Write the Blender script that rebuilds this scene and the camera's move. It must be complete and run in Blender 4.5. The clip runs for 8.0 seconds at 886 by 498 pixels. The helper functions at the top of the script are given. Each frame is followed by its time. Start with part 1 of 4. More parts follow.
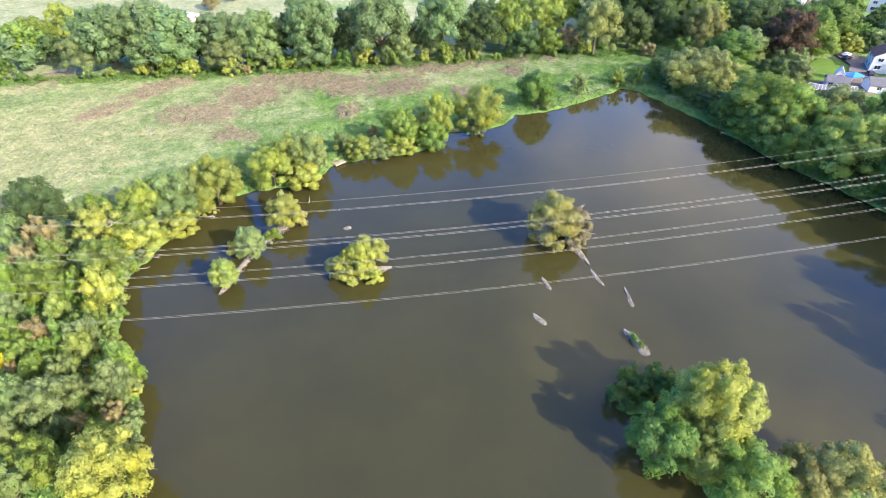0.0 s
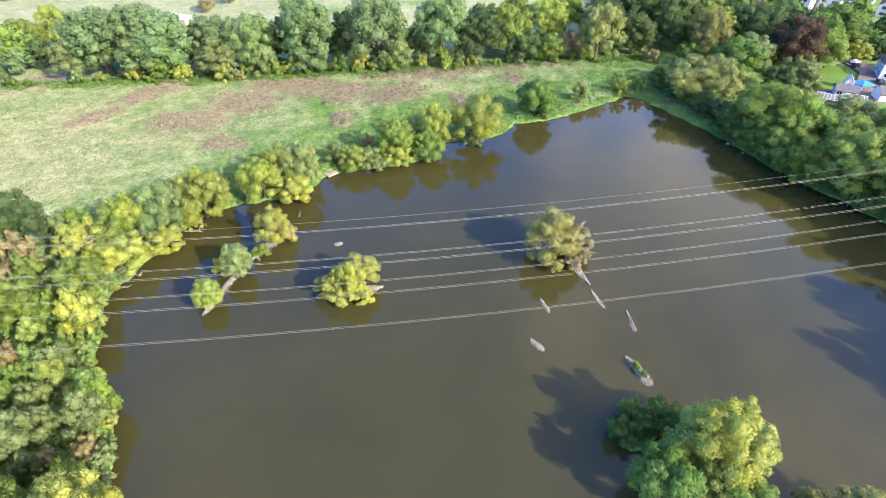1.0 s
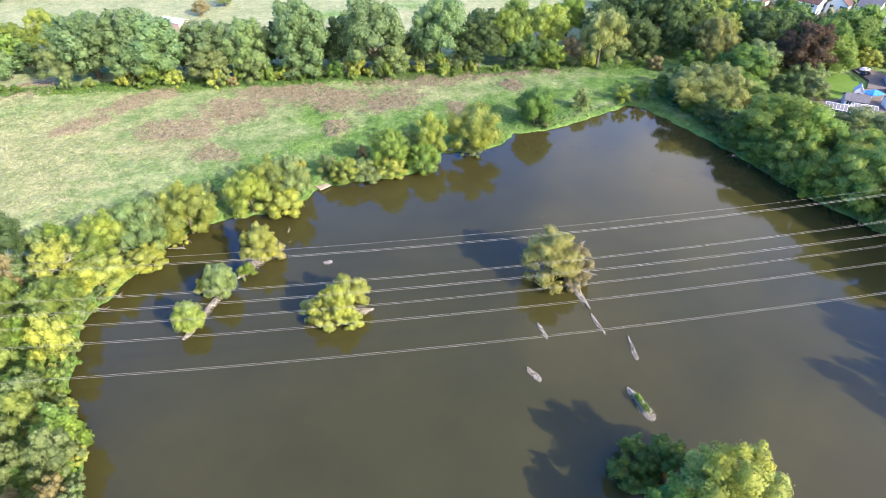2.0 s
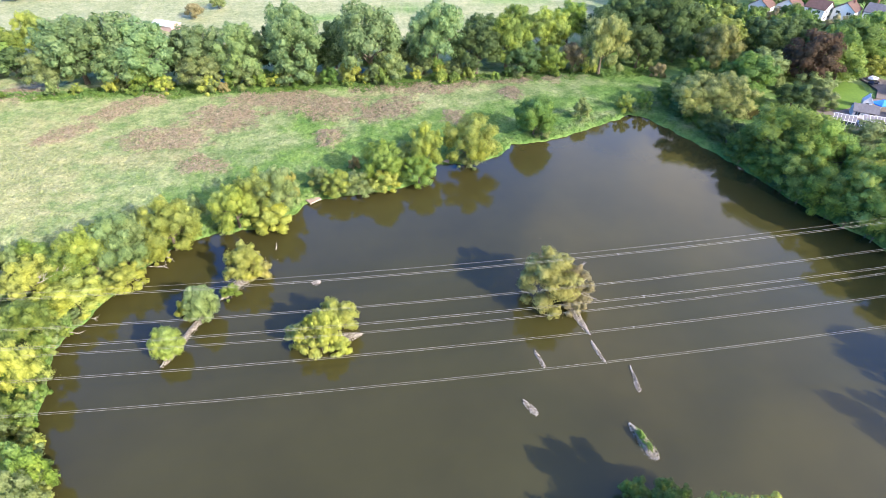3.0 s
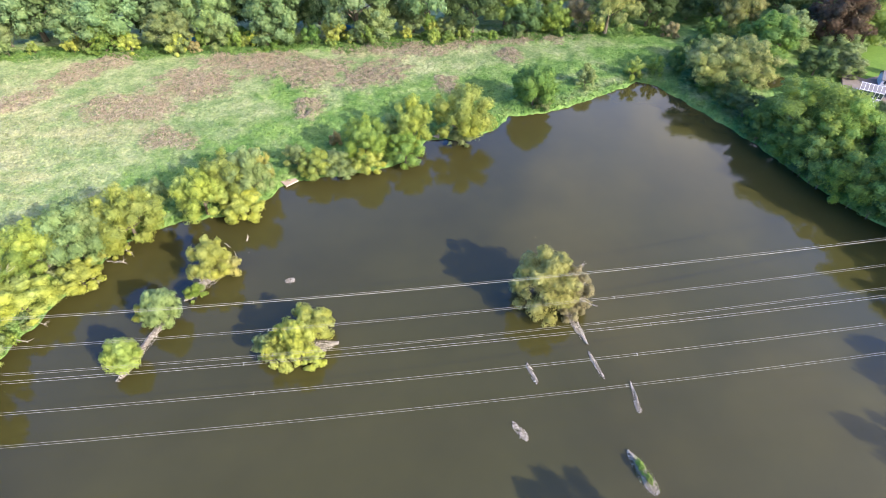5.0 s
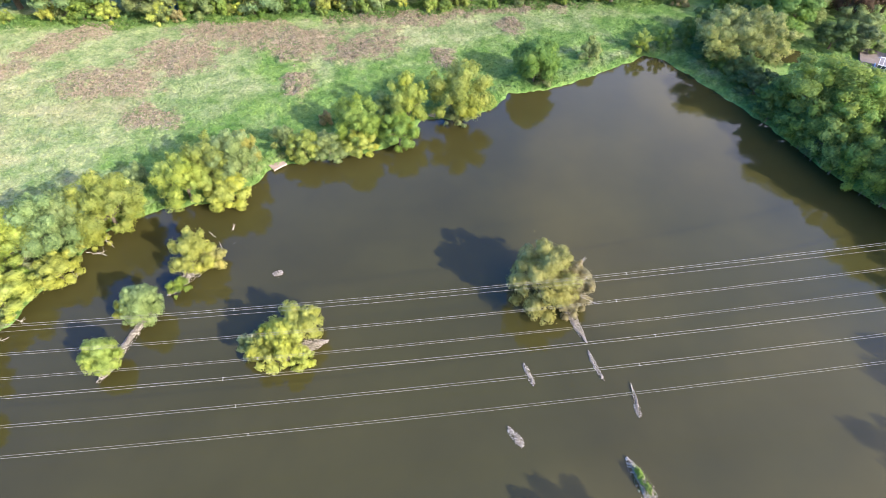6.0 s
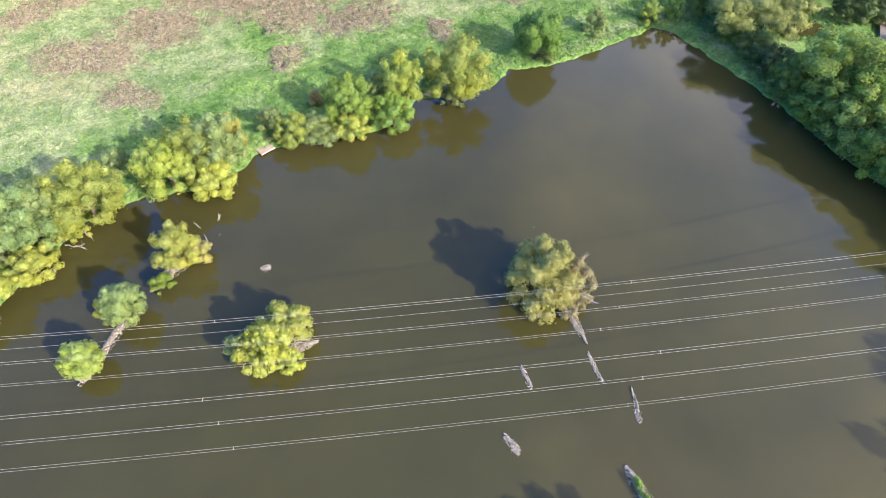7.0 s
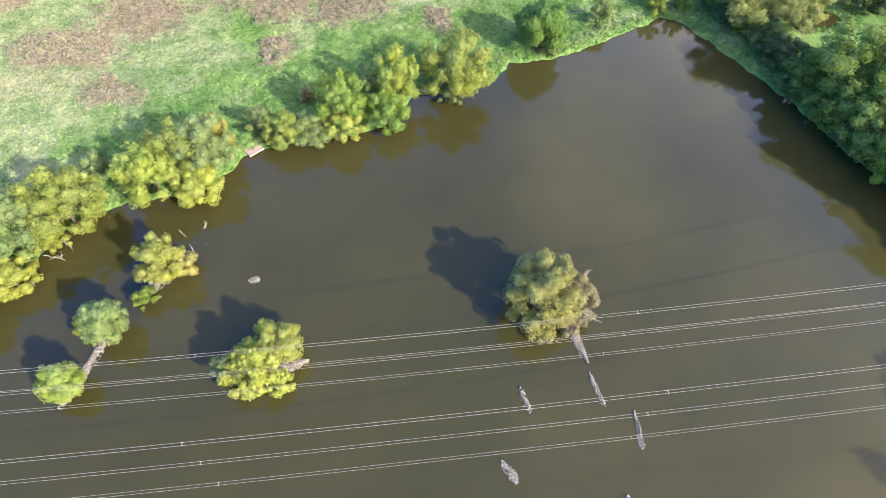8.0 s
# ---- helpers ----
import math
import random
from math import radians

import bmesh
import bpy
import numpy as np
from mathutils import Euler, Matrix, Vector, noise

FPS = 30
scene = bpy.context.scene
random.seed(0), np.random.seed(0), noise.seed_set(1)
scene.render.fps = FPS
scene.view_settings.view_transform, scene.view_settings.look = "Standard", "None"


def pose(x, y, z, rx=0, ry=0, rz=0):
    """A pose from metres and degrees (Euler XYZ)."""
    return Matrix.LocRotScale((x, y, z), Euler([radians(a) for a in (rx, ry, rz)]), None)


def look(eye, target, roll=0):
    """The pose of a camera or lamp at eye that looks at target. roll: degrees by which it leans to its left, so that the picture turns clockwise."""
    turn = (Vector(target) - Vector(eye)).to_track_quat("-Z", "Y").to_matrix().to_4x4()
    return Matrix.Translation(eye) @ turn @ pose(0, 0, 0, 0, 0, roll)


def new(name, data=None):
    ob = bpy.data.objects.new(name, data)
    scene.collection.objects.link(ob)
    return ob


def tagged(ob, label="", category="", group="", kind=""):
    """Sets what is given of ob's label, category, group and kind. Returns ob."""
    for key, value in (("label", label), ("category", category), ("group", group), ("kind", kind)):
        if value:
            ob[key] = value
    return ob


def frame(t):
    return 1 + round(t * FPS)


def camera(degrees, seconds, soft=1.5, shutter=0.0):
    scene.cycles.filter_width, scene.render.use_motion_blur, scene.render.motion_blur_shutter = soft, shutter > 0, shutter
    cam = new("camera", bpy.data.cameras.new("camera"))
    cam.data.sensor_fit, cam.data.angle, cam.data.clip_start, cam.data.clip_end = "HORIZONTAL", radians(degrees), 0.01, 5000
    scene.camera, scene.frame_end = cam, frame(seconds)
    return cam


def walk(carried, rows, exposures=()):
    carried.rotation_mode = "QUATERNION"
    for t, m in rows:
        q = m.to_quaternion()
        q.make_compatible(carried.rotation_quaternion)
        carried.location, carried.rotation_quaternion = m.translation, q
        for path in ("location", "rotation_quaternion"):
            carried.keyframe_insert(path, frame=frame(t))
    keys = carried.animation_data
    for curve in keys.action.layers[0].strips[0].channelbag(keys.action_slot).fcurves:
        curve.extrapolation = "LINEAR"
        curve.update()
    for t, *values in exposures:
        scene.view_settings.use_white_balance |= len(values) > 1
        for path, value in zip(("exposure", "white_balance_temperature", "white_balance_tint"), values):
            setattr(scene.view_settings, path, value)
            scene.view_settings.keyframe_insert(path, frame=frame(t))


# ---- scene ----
cam = camera(80.1, 8.0, soft=0.82)
PATH = [
    (0, (0.376, 1.261, 74.887), (0.585, 2.795, 73.621), -0.1),
    (0.5, (1.511, 4.205, 74.913), (1.717, 5.739, 73.647), -0.0),
    (1, (2.68, 7.221, 74.967), (2.884, 8.755, 73.7), 0.1),
    (1.5, (3.938, 10.285, 75.043), (4.138, 11.819, 73.776), 0.1),
    (3, (7.301, 19.715, 75.183), (7.499, 21.25, 73.915), 0.5),
    (3.5, (8.312, 22.951, 75.187), (8.511, 24.478, 73.911), 0.6),
    (4, (9.433, 26.195, 75.23), (9.627, 27.685, 73.91), 0.7),
    (4.5, (10.393, 29.539, 75.282), (10.585, 30.988, 73.918), 0.9),
    (6, (12.952, 39.414, 75.502), (13.134, 40.726, 74.003), 1.4),
    (6.5, (13.704, 42.691, 75.585), (13.881, 43.952, 74.043), 1.6),
    (7, (14.397, 46.141, 75.677), (14.572, 47.346, 74.091), 1.8),
    (7.5, (14.905, 49.603, 75.865), (15.078, 50.753, 74.238), 2.2),
    (8, (15.61, 53.185, 75.995), (15.783, 54.32, 74.357), 2.3),
]
walk(cam, [(t, look(eye, target, roll)) for t, eye, target, roll in PATH], exposures=[(0.0, 1.95, 6300, 15), (8.0, 1.95, 6300, 15)])
# ---- world and sun ----
SUN_FROM = Vector((0.70, -0.715, 0.0)).normalized()
SUN_HEIGHT = radians(28.0)
world = bpy.data.worlds.new("sky")
scene.world = world
world.use_nodes = True
wn, wl = world.node_tree.nodes, world.node_tree.links
wn.clear()
sky = wn.new("ShaderNodeTexSky")
sky.sky_type = 'NISHITA'
sky.sun_disc = False
sky.sun_elevation = SUN_HEIGHT
sky.sun_rotation = math.atan2(SUN_FROM.x, SUN_FROM.y)
sky.air_density, sky.dust_density, sky.ozone_density = 1.2, 0.2, 5.0
sky_coord = wn.new("ShaderNodeTexCoord")
cloud = wn.new("ShaderNodeTexNoise")
cloud.inputs["Scale"].default_value = 1.7
cloud.inputs["Detail"].default_value = 6.0
cloud.inputs["Roughness"].default_value = 0.55
cloud_ramp = wn.new("ShaderNodeValToRGB")
cloud_ramp.color_ramp.elements[0].position = 0.47
cloud_ramp.color_ramp.elements[0].color = (0, 0, 0, 1)
cloud_ramp.color_ramp.elements[1].position = 0.79
cloud_ramp.color_ramp.elements[1].color = (0.9, 0.9, 0.9, 1)
cloud_mix = wn.new("ShaderNodeMix")
cloud_mix.data_type = 'RGBA'
cloud_mix.inputs["B"].default_value = (7.5, 6.5, 5.2, 1)
background = wn.new("ShaderNodeBackground")
background.inputs["Strength"].default_value = 0.15
world_out = wn.new("ShaderNodeOutputWorld")
wl.new(sky_coord.outputs["Generated"], cloud.inputs["Vector"])
# cloud thickens overhead and towards the sun, and leaves clear blue away from it
cloud_side = wn.new("ShaderNodeVectorMath")
cloud_side.operation = 'DOT_PRODUCT'
cloud_side.inputs[1].default_value = (0.345, -0.265, 0.06)
wl.new(sky_coord.outputs["Generated"], cloud_side.inputs[0])
cloud_sum = wn.new("ShaderNodeMath")
cloud_sum.operation = 'ADD'
wl.new(cloud.outputs["Fac"], cloud_sum.inputs[0])
wl.new(cloud_side.outputs["Value"], cloud_sum.inputs[1])
wl.new(cloud_sum.outputs[0], cloud_ramp.inputs["Fac"])
wl.new(cloud_ramp.outputs["Color"], cloud_mix.inputs["Factor"])
sky_tone = wn.new("ShaderNodeHueSaturation")
sky_tone.inputs["Hue"].default_value = 0.515
sky_tone.inputs["Saturation"].default_value = 1.36
sky_tone.inputs["Value"].default_value = 1.42
wl.new(sky.outputs["Color"], sky_tone.inputs["Color"])
wl.new(sky_tone.outputs["Color"], cloud_mix.inputs["A"])
wl.new(cloud_mix.outputs["Result"], background.inputs["Color"])
wl.new(background.outputs["Background"], world_out.inputs["Surface"])

sun = new("sun", bpy.data.lights.new("sun", 'SUN'))
sun.data.energy = 3.15
sun.data.angle = radians(0.6)
sun.data.color = (1.0, 0.95, 0.87)
toward = Vector((SUN_FROM.x * math.cos(SUN_HEIGHT), SUN_FROM.y * math.cos(SUN_HEIGHT), math.sin(SUN_HEIGHT)))
sun.matrix_world = look(toward * 300, (0, 0, 0))


# ---- materials ----
class Nodes:
    """A material's node tree with short calls."""

    def __init__(self, name):
        self.mat = bpy.data.materials.new(name)
        self.mat.use_nodes = True
        self.tree = self.mat.node_tree
        self.tree.nodes.clear()
        self.out = self.tree.nodes.new("ShaderNodeOutputMaterial")

    def node(self, kind, values=None, **settings):
        n = self.tree.nodes.new(kind)
        for key, value in settings.items():
            setattr(n, key, value)
        for key, value in (values or {}).items():
            if hasattr(value, "is_output"):
                self.tree.links.new(value, n.inputs[key])
            else:
                n.inputs[key].default_value = value
        return n

    def coords(self, kind="Object"):
        return self.node("ShaderNodeTexCoord").outputs[kind]

    def noise(self, vector, scale, detail=3.0, rough=0.6):
        return self.node("ShaderNodeTexNoise", {"Vector": vector, "Scale": scale, "Detail": detail, "Roughness": rough}).outputs["Fac"]

    def ramp(self, fac, stops):
        n = self.node("ShaderNodeValToRGB", {"Fac": fac})
        e = n.color_ramp.elements
        while len(e) < len(stops):
            e.new(0.5)
        for k, (at, colour) in enumerate(stops):
            e[k].position = at
            e[k].color = (*colour, 1) if not isinstance(colour, float) else (colour, colour, colour, 1)
        return n.outputs["Color"]

    def mix(self, fac, a, b, blend='MIX'):
        n = self.tree.nodes.new("ShaderNodeMix")
        n.data_type, n.blend_type = 'RGBA', blend
        for slot, value in ((n.inputs[0], fac), (n.inputs[6], a), (n.inputs[7], b)):
            if hasattr(value, "is_output"):
                self.tree.links.new(value, slot)
            elif isinstance(value, (int, float)):
                slot.default_value = value
            else:
                slot.default_value = (*value, 1)
        return n.outputs[2]

    def math(self, op, a, b=0.0):
        n = self.tree.nodes.new("ShaderNodeMath")
        n.operation = op
        for slot, value in ((n.inputs[0], a), (n.inputs[1], b)):
            if hasattr(value, "is_output"):
                self.tree.links.new(value, slot)
            else:
                slot.default_value = value
        return n.outputs[0]

    def bump(self, height, strength=0.4, distance=0.1):
        return self.node("ShaderNodeBump", {"Height": height, "Strength": strength, "Distance": distance}).outputs["Normal"]

    def surface(self, shader):
        self.tree.links.new(shader, self.out.inputs["Surface"])
        return self.mat

    def principled(self, colour, rough=0.7, normal=None, metal=0.0, spec=0.5, **more):
        values = {"Base Color": colour if hasattr(colour, "is_output") else (*colour, 1), "Roughness": rough, "Metallic": metal, "Specular IOR Level": spec}
        if normal:
            values["Normal"] = normal
        values.update(more)
        return self.node("ShaderNodeBsdfPrincipled", values).outputs["BSDF"]


def foliage(name, dark, mid, light, through_light=0.38):
    """Leaves: each leaf its own shade, patches of turning colour in a crown, each tree its own turn of hue."""
    n = Nodes(name)
    leaf = n.node("ShaderNodeNewGeometry").outputs["Random Per Island"]
    tree_random = n.node("ShaderNodeObjectInfo").outputs["Random"]
    shifted = n.node("ShaderNodeVectorMath", {0: n.coords(), 1: n.node("ShaderNodeCombineXYZ", {"X": n.math('MULTIPLY', tree_random, 91.0), "Y": n.math('MULTIPLY', tree_random, 37.0), "Z": 0.0}).outputs[0]}, operation='ADD').outputs[0]
    spread, turning, fine = n.noise(shifted, 0.5, 2.0), n.noise(shifted, 0.17, 2.0), n.noise(shifted, 2.6, 2.0)
    fac = n.math('ADD', n.math('MULTIPLY', leaf, 0.30), n.math('MULTIPLY', n.math('SUBTRACT', spread, 0.24), 1.0))
    fac = n.math('ADD', fac, n.math('MULTIPLY', n.math('SUBTRACT', fine, 0.45), 0.34))
    colour = n.ramp(fac, [(0.1, dark), (0.45, mid), (0.95, light)])
    turn = n.math('ADD', n.math('MULTIPLY', tree_random, 0.022), n.math('MULTIPLY', turning, -0.055))
    hue = n.node("ShaderNodeHueSaturation", {"Hue": n.math('ADD', 0.510, turn), "Saturation": n.math('ADD', 0.85, n.math('MULTIPLY', turning, 0.42)),
                                             "Value": n.math('ADD', 1.36, n.math('MULTIPLY', tree_random, 0.48)), "Color": colour}).outputs["Color"]
    face = n.principled(hue, 0.6, spec=0.18)
    glow = n.node("ShaderNodeBsdfTranslucent", {"Color": hue}).outputs["BSDF"]
    return n.surface(n.node("ShaderNodeMixShader", {0: through_light, 1: face, 2: glow}).outputs[0])


LEAVES = {
    'G': foliage("green_leaves", (0.0496, 0.0824, 0.0201), (0.1047, 0.1545, 0.0357), (0.2205, 0.2575, 0.0669)),
    'L': foliage("light_green_leaves", (0.0724, 0.1047, 0.0273), (0.158, 0.1962, 0.0469), (0.2726, 0.2888, 0.0864)),
    'Y': foliage("yellowing_leaves", (0.1055, 0.1269, 0.0294), (0.2132, 0.2383, 0.0568), (0.3309, 0.343, 0.1019)),
    'O': foliage("olive_leaves", (0.055, 0.08, 0.0311), (0.12, 0.155, 0.0591), (0.23, 0.26, 0.1099)),
    'D': foliage("dark_green_leaves", (0.0245, 0.044, 0.0162), (0.0489, 0.08, 0.0279), (0.0946, 0.13, 0.0486)),
    'S': foliage("grey_green_leaves", (0.052, 0.08, 0.0327), (0.1144, 0.155, 0.0561), (0.2184, 0.25, 0.0994)),
    'P': foliage("poplar_leaves", (0.04, 0.076, 0.0333), (0.1, 0.148, 0.0606), (0.195, 0.24, 0.106)),
    'W': foliage("willow_leaves", (0.045, 0.062, 0.024), (0.13, 0.146, 0.05), (0.33, 0.308, 0.125)),
    'B': foliage("browning_leaves", (0.08, 0.076, 0.037), (0.17, 0.152, 0.074), (0.275, 0.24, 0.122)),
    'R': foliage("rust_leaves", (0.078, 0.07, 0.03), (0.168, 0.14, 0.062), (0.262, 0.215, 0.10)),
    'C': foliage("copper_leaves", (0.022, 0.019, 0.012), (0.052, 0.037, 0.021), (0.105, 0.066, 0.036)),
    'A': foliage("amber_leaves", (0.106, 0.1039, 0.036), (0.2067, 0.1972, 0.068), (0.318, 0.2926, 0.11)),
    # the green leaves made deeper: shade among close trees put into the colour
    'H': foliage("deep_shade_green_leaves", (0.0282, 0.058, 0.015), (0.0658, 0.112, 0.0277), (0.1468, 0.185, 0.048)),
    'M': foliage("mottled_olive_leaves", (0.0914, 0.0978, 0.03), (0.1848, 0.1915, 0.06), (0.301, 0.2955, 0.11)),
    'E': foliage("bright_yellow_leaves", (0.25, 0.22, 0.0127), (0.5, 0.42, 0.0255), (0.7, 0.6, 0.0637)),
}


def bark_material():
    n = Nodes("bark")
    c = n.coords()
    g = n.noise(c, 7.0, 5.0)
    return n.surface(n.principled(n.ramp(g, [(0.3, (0.06, 0.045, 0.03)), (0.7, (0.17, 0.14, 0.10))]), 0.9, n.bump(g, 0.6, 0.05), spec=0.2))


def plain_wood(name, a, b, scale=5.0):
    n = Nodes(name)
    g = n.noise(n.coords(), scale, 5.0)
    return n.surface(n.principled(n.ramp(g, [(0.3, a), (0.7, b)]), 0.85, n.bump(g, 0.3, 0.02), spec=0.25))


BARK = bark_material()
DEADWOOD = plain_wood("bleached_wood", (0.28, 0.24, 0.18), (0.48, 0.43, 0.35))


def ground_material(name, tufted=False):
    """Rough meadow: pale dry grass, lush green, and brown stands of weeds by a painted mask of plant cover. Tufts differ one from another."""
    n = Nodes(name)
    c = n.coords()
    large, mid, fine = n.noise(c, 0.03, 4.0), n.noise(c, 0.16, 5.0, 0.65), n.noise(c, 1.3, 4.0, 0.7)
    blades = n.noise(c, 4.5, 2.0, 0.7)
    cover = n.node("ShaderNodeVertexColor", layer_name="cover").outputs["Color"]
    parts = n.node("ShaderNodeSeparateColor", {"Color": cover})
    weeds, lush, dry = parts.outputs[0], parts.outputs[1], parts.outputs[2]
    base = n.ramp(n.math('ADD', n.math('MULTIPLY', mid, 0.6), n.math('MULTIPLY', large, 0.45)), [(0.40, (0.123, 0.178, 0.074)), (0.53, (0.21, 0.248, 0.122)), (0.67, (0.318, 0.316, 0.192))])
    base = n.mix(n.math('MULTIPLY', dry, 0.75), base, n.ramp(mid, [(0.35, (0.224, 0.224, 0.124)), (0.7, (0.318, 0.293, 0.185))]))
    base = n.mix(n.math('MULTIPLY', lush, 0.85), base, n.ramp(mid, [(0.35, (0.078, 0.155, 0.037)), (0.7, (0.156, 0.248, 0.063))]))
    brown = n.ramp(fine, [(0.3, (0.121, 0.097, 0.068)), (0.55, (0.218, 0.172, 0.128)), (0.75, (0.324, 0.262, 0.203))])
    edge = n.math('MULTIPLY', weeds, n.ramp(n.noise(c, 0.75, 3.0, 0.7), [(0.36, 0.25), (0.52, 0.95)]))
    base = n.mix(edge, base, brown)
    tussocks = n.noise(c, 0.55, 4.0, 0.7)
    base = n.mix(0.6, base, n.ramp(tussocks, [(0.36, (0.33, 0.38, 0.29)), (0.5, (0.5, 0.5, 0.49)), (0.66, (0.65, 0.63, 0.57))]), 'OVERLAY')
    base = n.mix(0.8, base, n.ramp(fine, [(0.28, (0.30, 0.34, 0.26)), (0.5, (0.49, 0.50, 0.48)), (0.74, (0.68, 0.66, 0.60))]), 'OVERLAY')
    base = n.mix(0.45, base, n.ramp(blades, [(0.3, (0.30, 0.33, 0.27)), (0.7, (0.66, 0.65, 0.61))]), 'OVERLAY')
    if tufted:
        own = n.node("ShaderNodeNewGeometry").outputs["Random Per Island"]
        base = n.mix(0.55, base, n.ramp(own, [(0.0, (0.30, 0.36, 0.25)), (0.55, (0.49, 0.51, 0.47)), (1.0, (0.66, 0.63, 0.56))]), 'OVERLAY')
    relief = n.math('ADD', n.math('MULTIPLY', fine, 0.7), n.math('MULTIPLY', blades, 0.3))
    return n.surface(n.principled(base, 0.95, n.bump(relief, 1.0, 0.5), spec=0.1))


def water_material():
    """Silty pond water: olive-brown body under a smooth, faintly rippled skin."""
    n = Nodes("pond_water")
    c = n.coords()
    # silt tone, with contrast widened to paint in soft, patchy cloud reflections
    silt_and_reflections = n.math('ADD', n.math('MULTIPLY', n.noise(c, 0.02, 4.0), 0.55), n.math('MULTIPLY', n.noise(c, 0.055, 3.0), 0.45))
    body = n.ramp(silt_and_reflections, [(0.34, (0.0305, 0.0272, 0.0084)), (0.66, (0.0425, 0.0380, 0.0112))])
    ripple = n.math('ADD', n.math('MULTIPLY', n.noise(c, 1.6, 3.0), 0.6), n.math('MULTIPLY', n.noise(c, 0.35, 2.0), 1.0))
    return n.surface(n.principled(body, 0.06, n.bump(ripple, 0.06, 0.1), spec=0.5, IOR=1.345))


GROUND = ground_material("meadow")
TUFTS = ground_material("meadow_tufts", True)
WATER = water_material()


def speckled(name, a, b, c2, scale=6.0, rough=0.9, bump=0.5, dist=0.05):
    n = Nodes(name)
    c = n.coords()
    g, h = n.noise(c, scale, 4.0, 0.7), n.noise(c, scale * 0.15, 3.0)
    col = n.mix(0.4, n.ramp(g, [(0.3, a), (0.5, b), (0.72, c2)]), n.ramp(h, [(0.3, a), (0.7, c2)]))
    return n.surface(n.principled(col, rough, n.bump(g, bump, dist), spec=0.25))


def stones():
    n = Nodes("shingle_stones")
    r = n.node("ShaderNodeNewGeometry").outputs["Random Per Island"]
    g = n.noise(n.coords(), 9.0, 3.0)
    col = n.mix(0.35, n.ramp(r, [(0.0, (0.05, 0.042, 0.03)), (0.35, (0.2, 0.17, 0.125)), (0.7, (0.38, 0.335, 0.265)), (1.0, (0.56, 0.485, 0.375))]), n.ramp(g, [(0.3, (0.25, 0.21, 0.16)), (0.7, (0.55, 0.5, 0.43))]))
    return n.surface(n.principled(col, 0.9, spec=0.2))


STONES = stones()
SHINGLE = speckled("shingle_bed", (0.06, 0.05, 0.034), (0.13, 0.11, 0.08), (0.25, 0.215, 0.165), 7.0)
PLANKS = speckled("weathered_planks", (0.20, 0.145, 0.105), (0.30, 0.22, 0.165), (0.39, 0.30, 0.235), 4.0)
RENDERED = speckled("white_render", (0.52, 0.50, 0.47), (0.63, 0.61, 0.58), (0.72, 0.70, 0.67), 2.0, 0.85, 0.1)
BRICK = speckled("red_brick", (0.22, 0.09, 0.06), (0.32, 0.14, 0.09), (0.40, 0.20, 0.14), 8.0)
PINK_BRICK = speckled("pale_pink_brick", (0.34, 0.21, 0.16), (0.44, 0.29, 0.23), (0.52, 0.37, 0.31), 6.0)
SHEET = speckled("pale_sheet_roof", (0.38, 0.38, 0.38), (0.50, 0.50, 0.49), (0.60, 0.60, 0.58), 2.0)
TILES = speckled("brown_roof_tiles", (0.065, 0.038, 0.031), (0.10, 0.058, 0.045), (0.15, 0.09, 0.07), 5.0)
SLATE = speckled("grey_slate", (0.065, 0.062, 0.066), (0.105, 0.10, 0.105), (0.155, 0.148, 0.152), 5.0)
CONCRETE = speckled("drive_paving", (0.10, 0.08, 0.065), (0.145, 0.118, 0.095), (0.20, 0.168, 0.136), 3.0)
WHITE = speckled("white_frame_paint", (0.50, 0.49, 0.48), (0.58, 0.57, 0.56), (0.66, 0.65, 0.64), 2.0, 0.5, 0.05)
LAWN = speckled("mown_lawn", (0.06, 0.115, 0.014), (0.085, 0.155, 0.018), (0.12, 0.195, 0.026), 1.2, 0.95)
BLUE = speckled("blue_canvas", (0.02, 0.12, 0.42), (0.03, 0.18, 0.58), (0.05, 0.24, 0.68), 1.2, 0.7, 0.2)
METAL = speckled("weathered_aluminium", (0.42, 0.42, 0.43), (0.55, 0.55, 0.56), (0.66, 0.66, 0.67), 3.0, 0.5, 0.05)
DARK = speckled("dark_rubber", (0.015, 0.015, 0.015), (0.03, 0.03, 0.03), (0.05, 0.05, 0.05), 3.0, 0.8)


def glass_material():
    n = Nodes("window_glass")
    return n.surface(n.principled((0.03, 0.04, 0.05), 0.05, spec=0.8))


GLASS = glass_material()
SHEETING = speckled("cloudy_roof_sheeting", (0.10, 0.09, 0.09), (0.15, 0.14, 0.135), (0.21, 0.19, 0.185), 1.5, 0.5, 0.02)


# ---- mesh helpers ----
def mesh_from(name, verts, faces, material, smooth=False):
    me = bpy.data.meshes.new(name)
    me.from_pydata([tuple(v) for v in verts], [], [tuple(f) for f in faces])
    if smooth:
        me.polygons.foreach_set("use_smooth", [True] * len(me.polygons))
    me.materials.append(material)
    me.update()
    return me


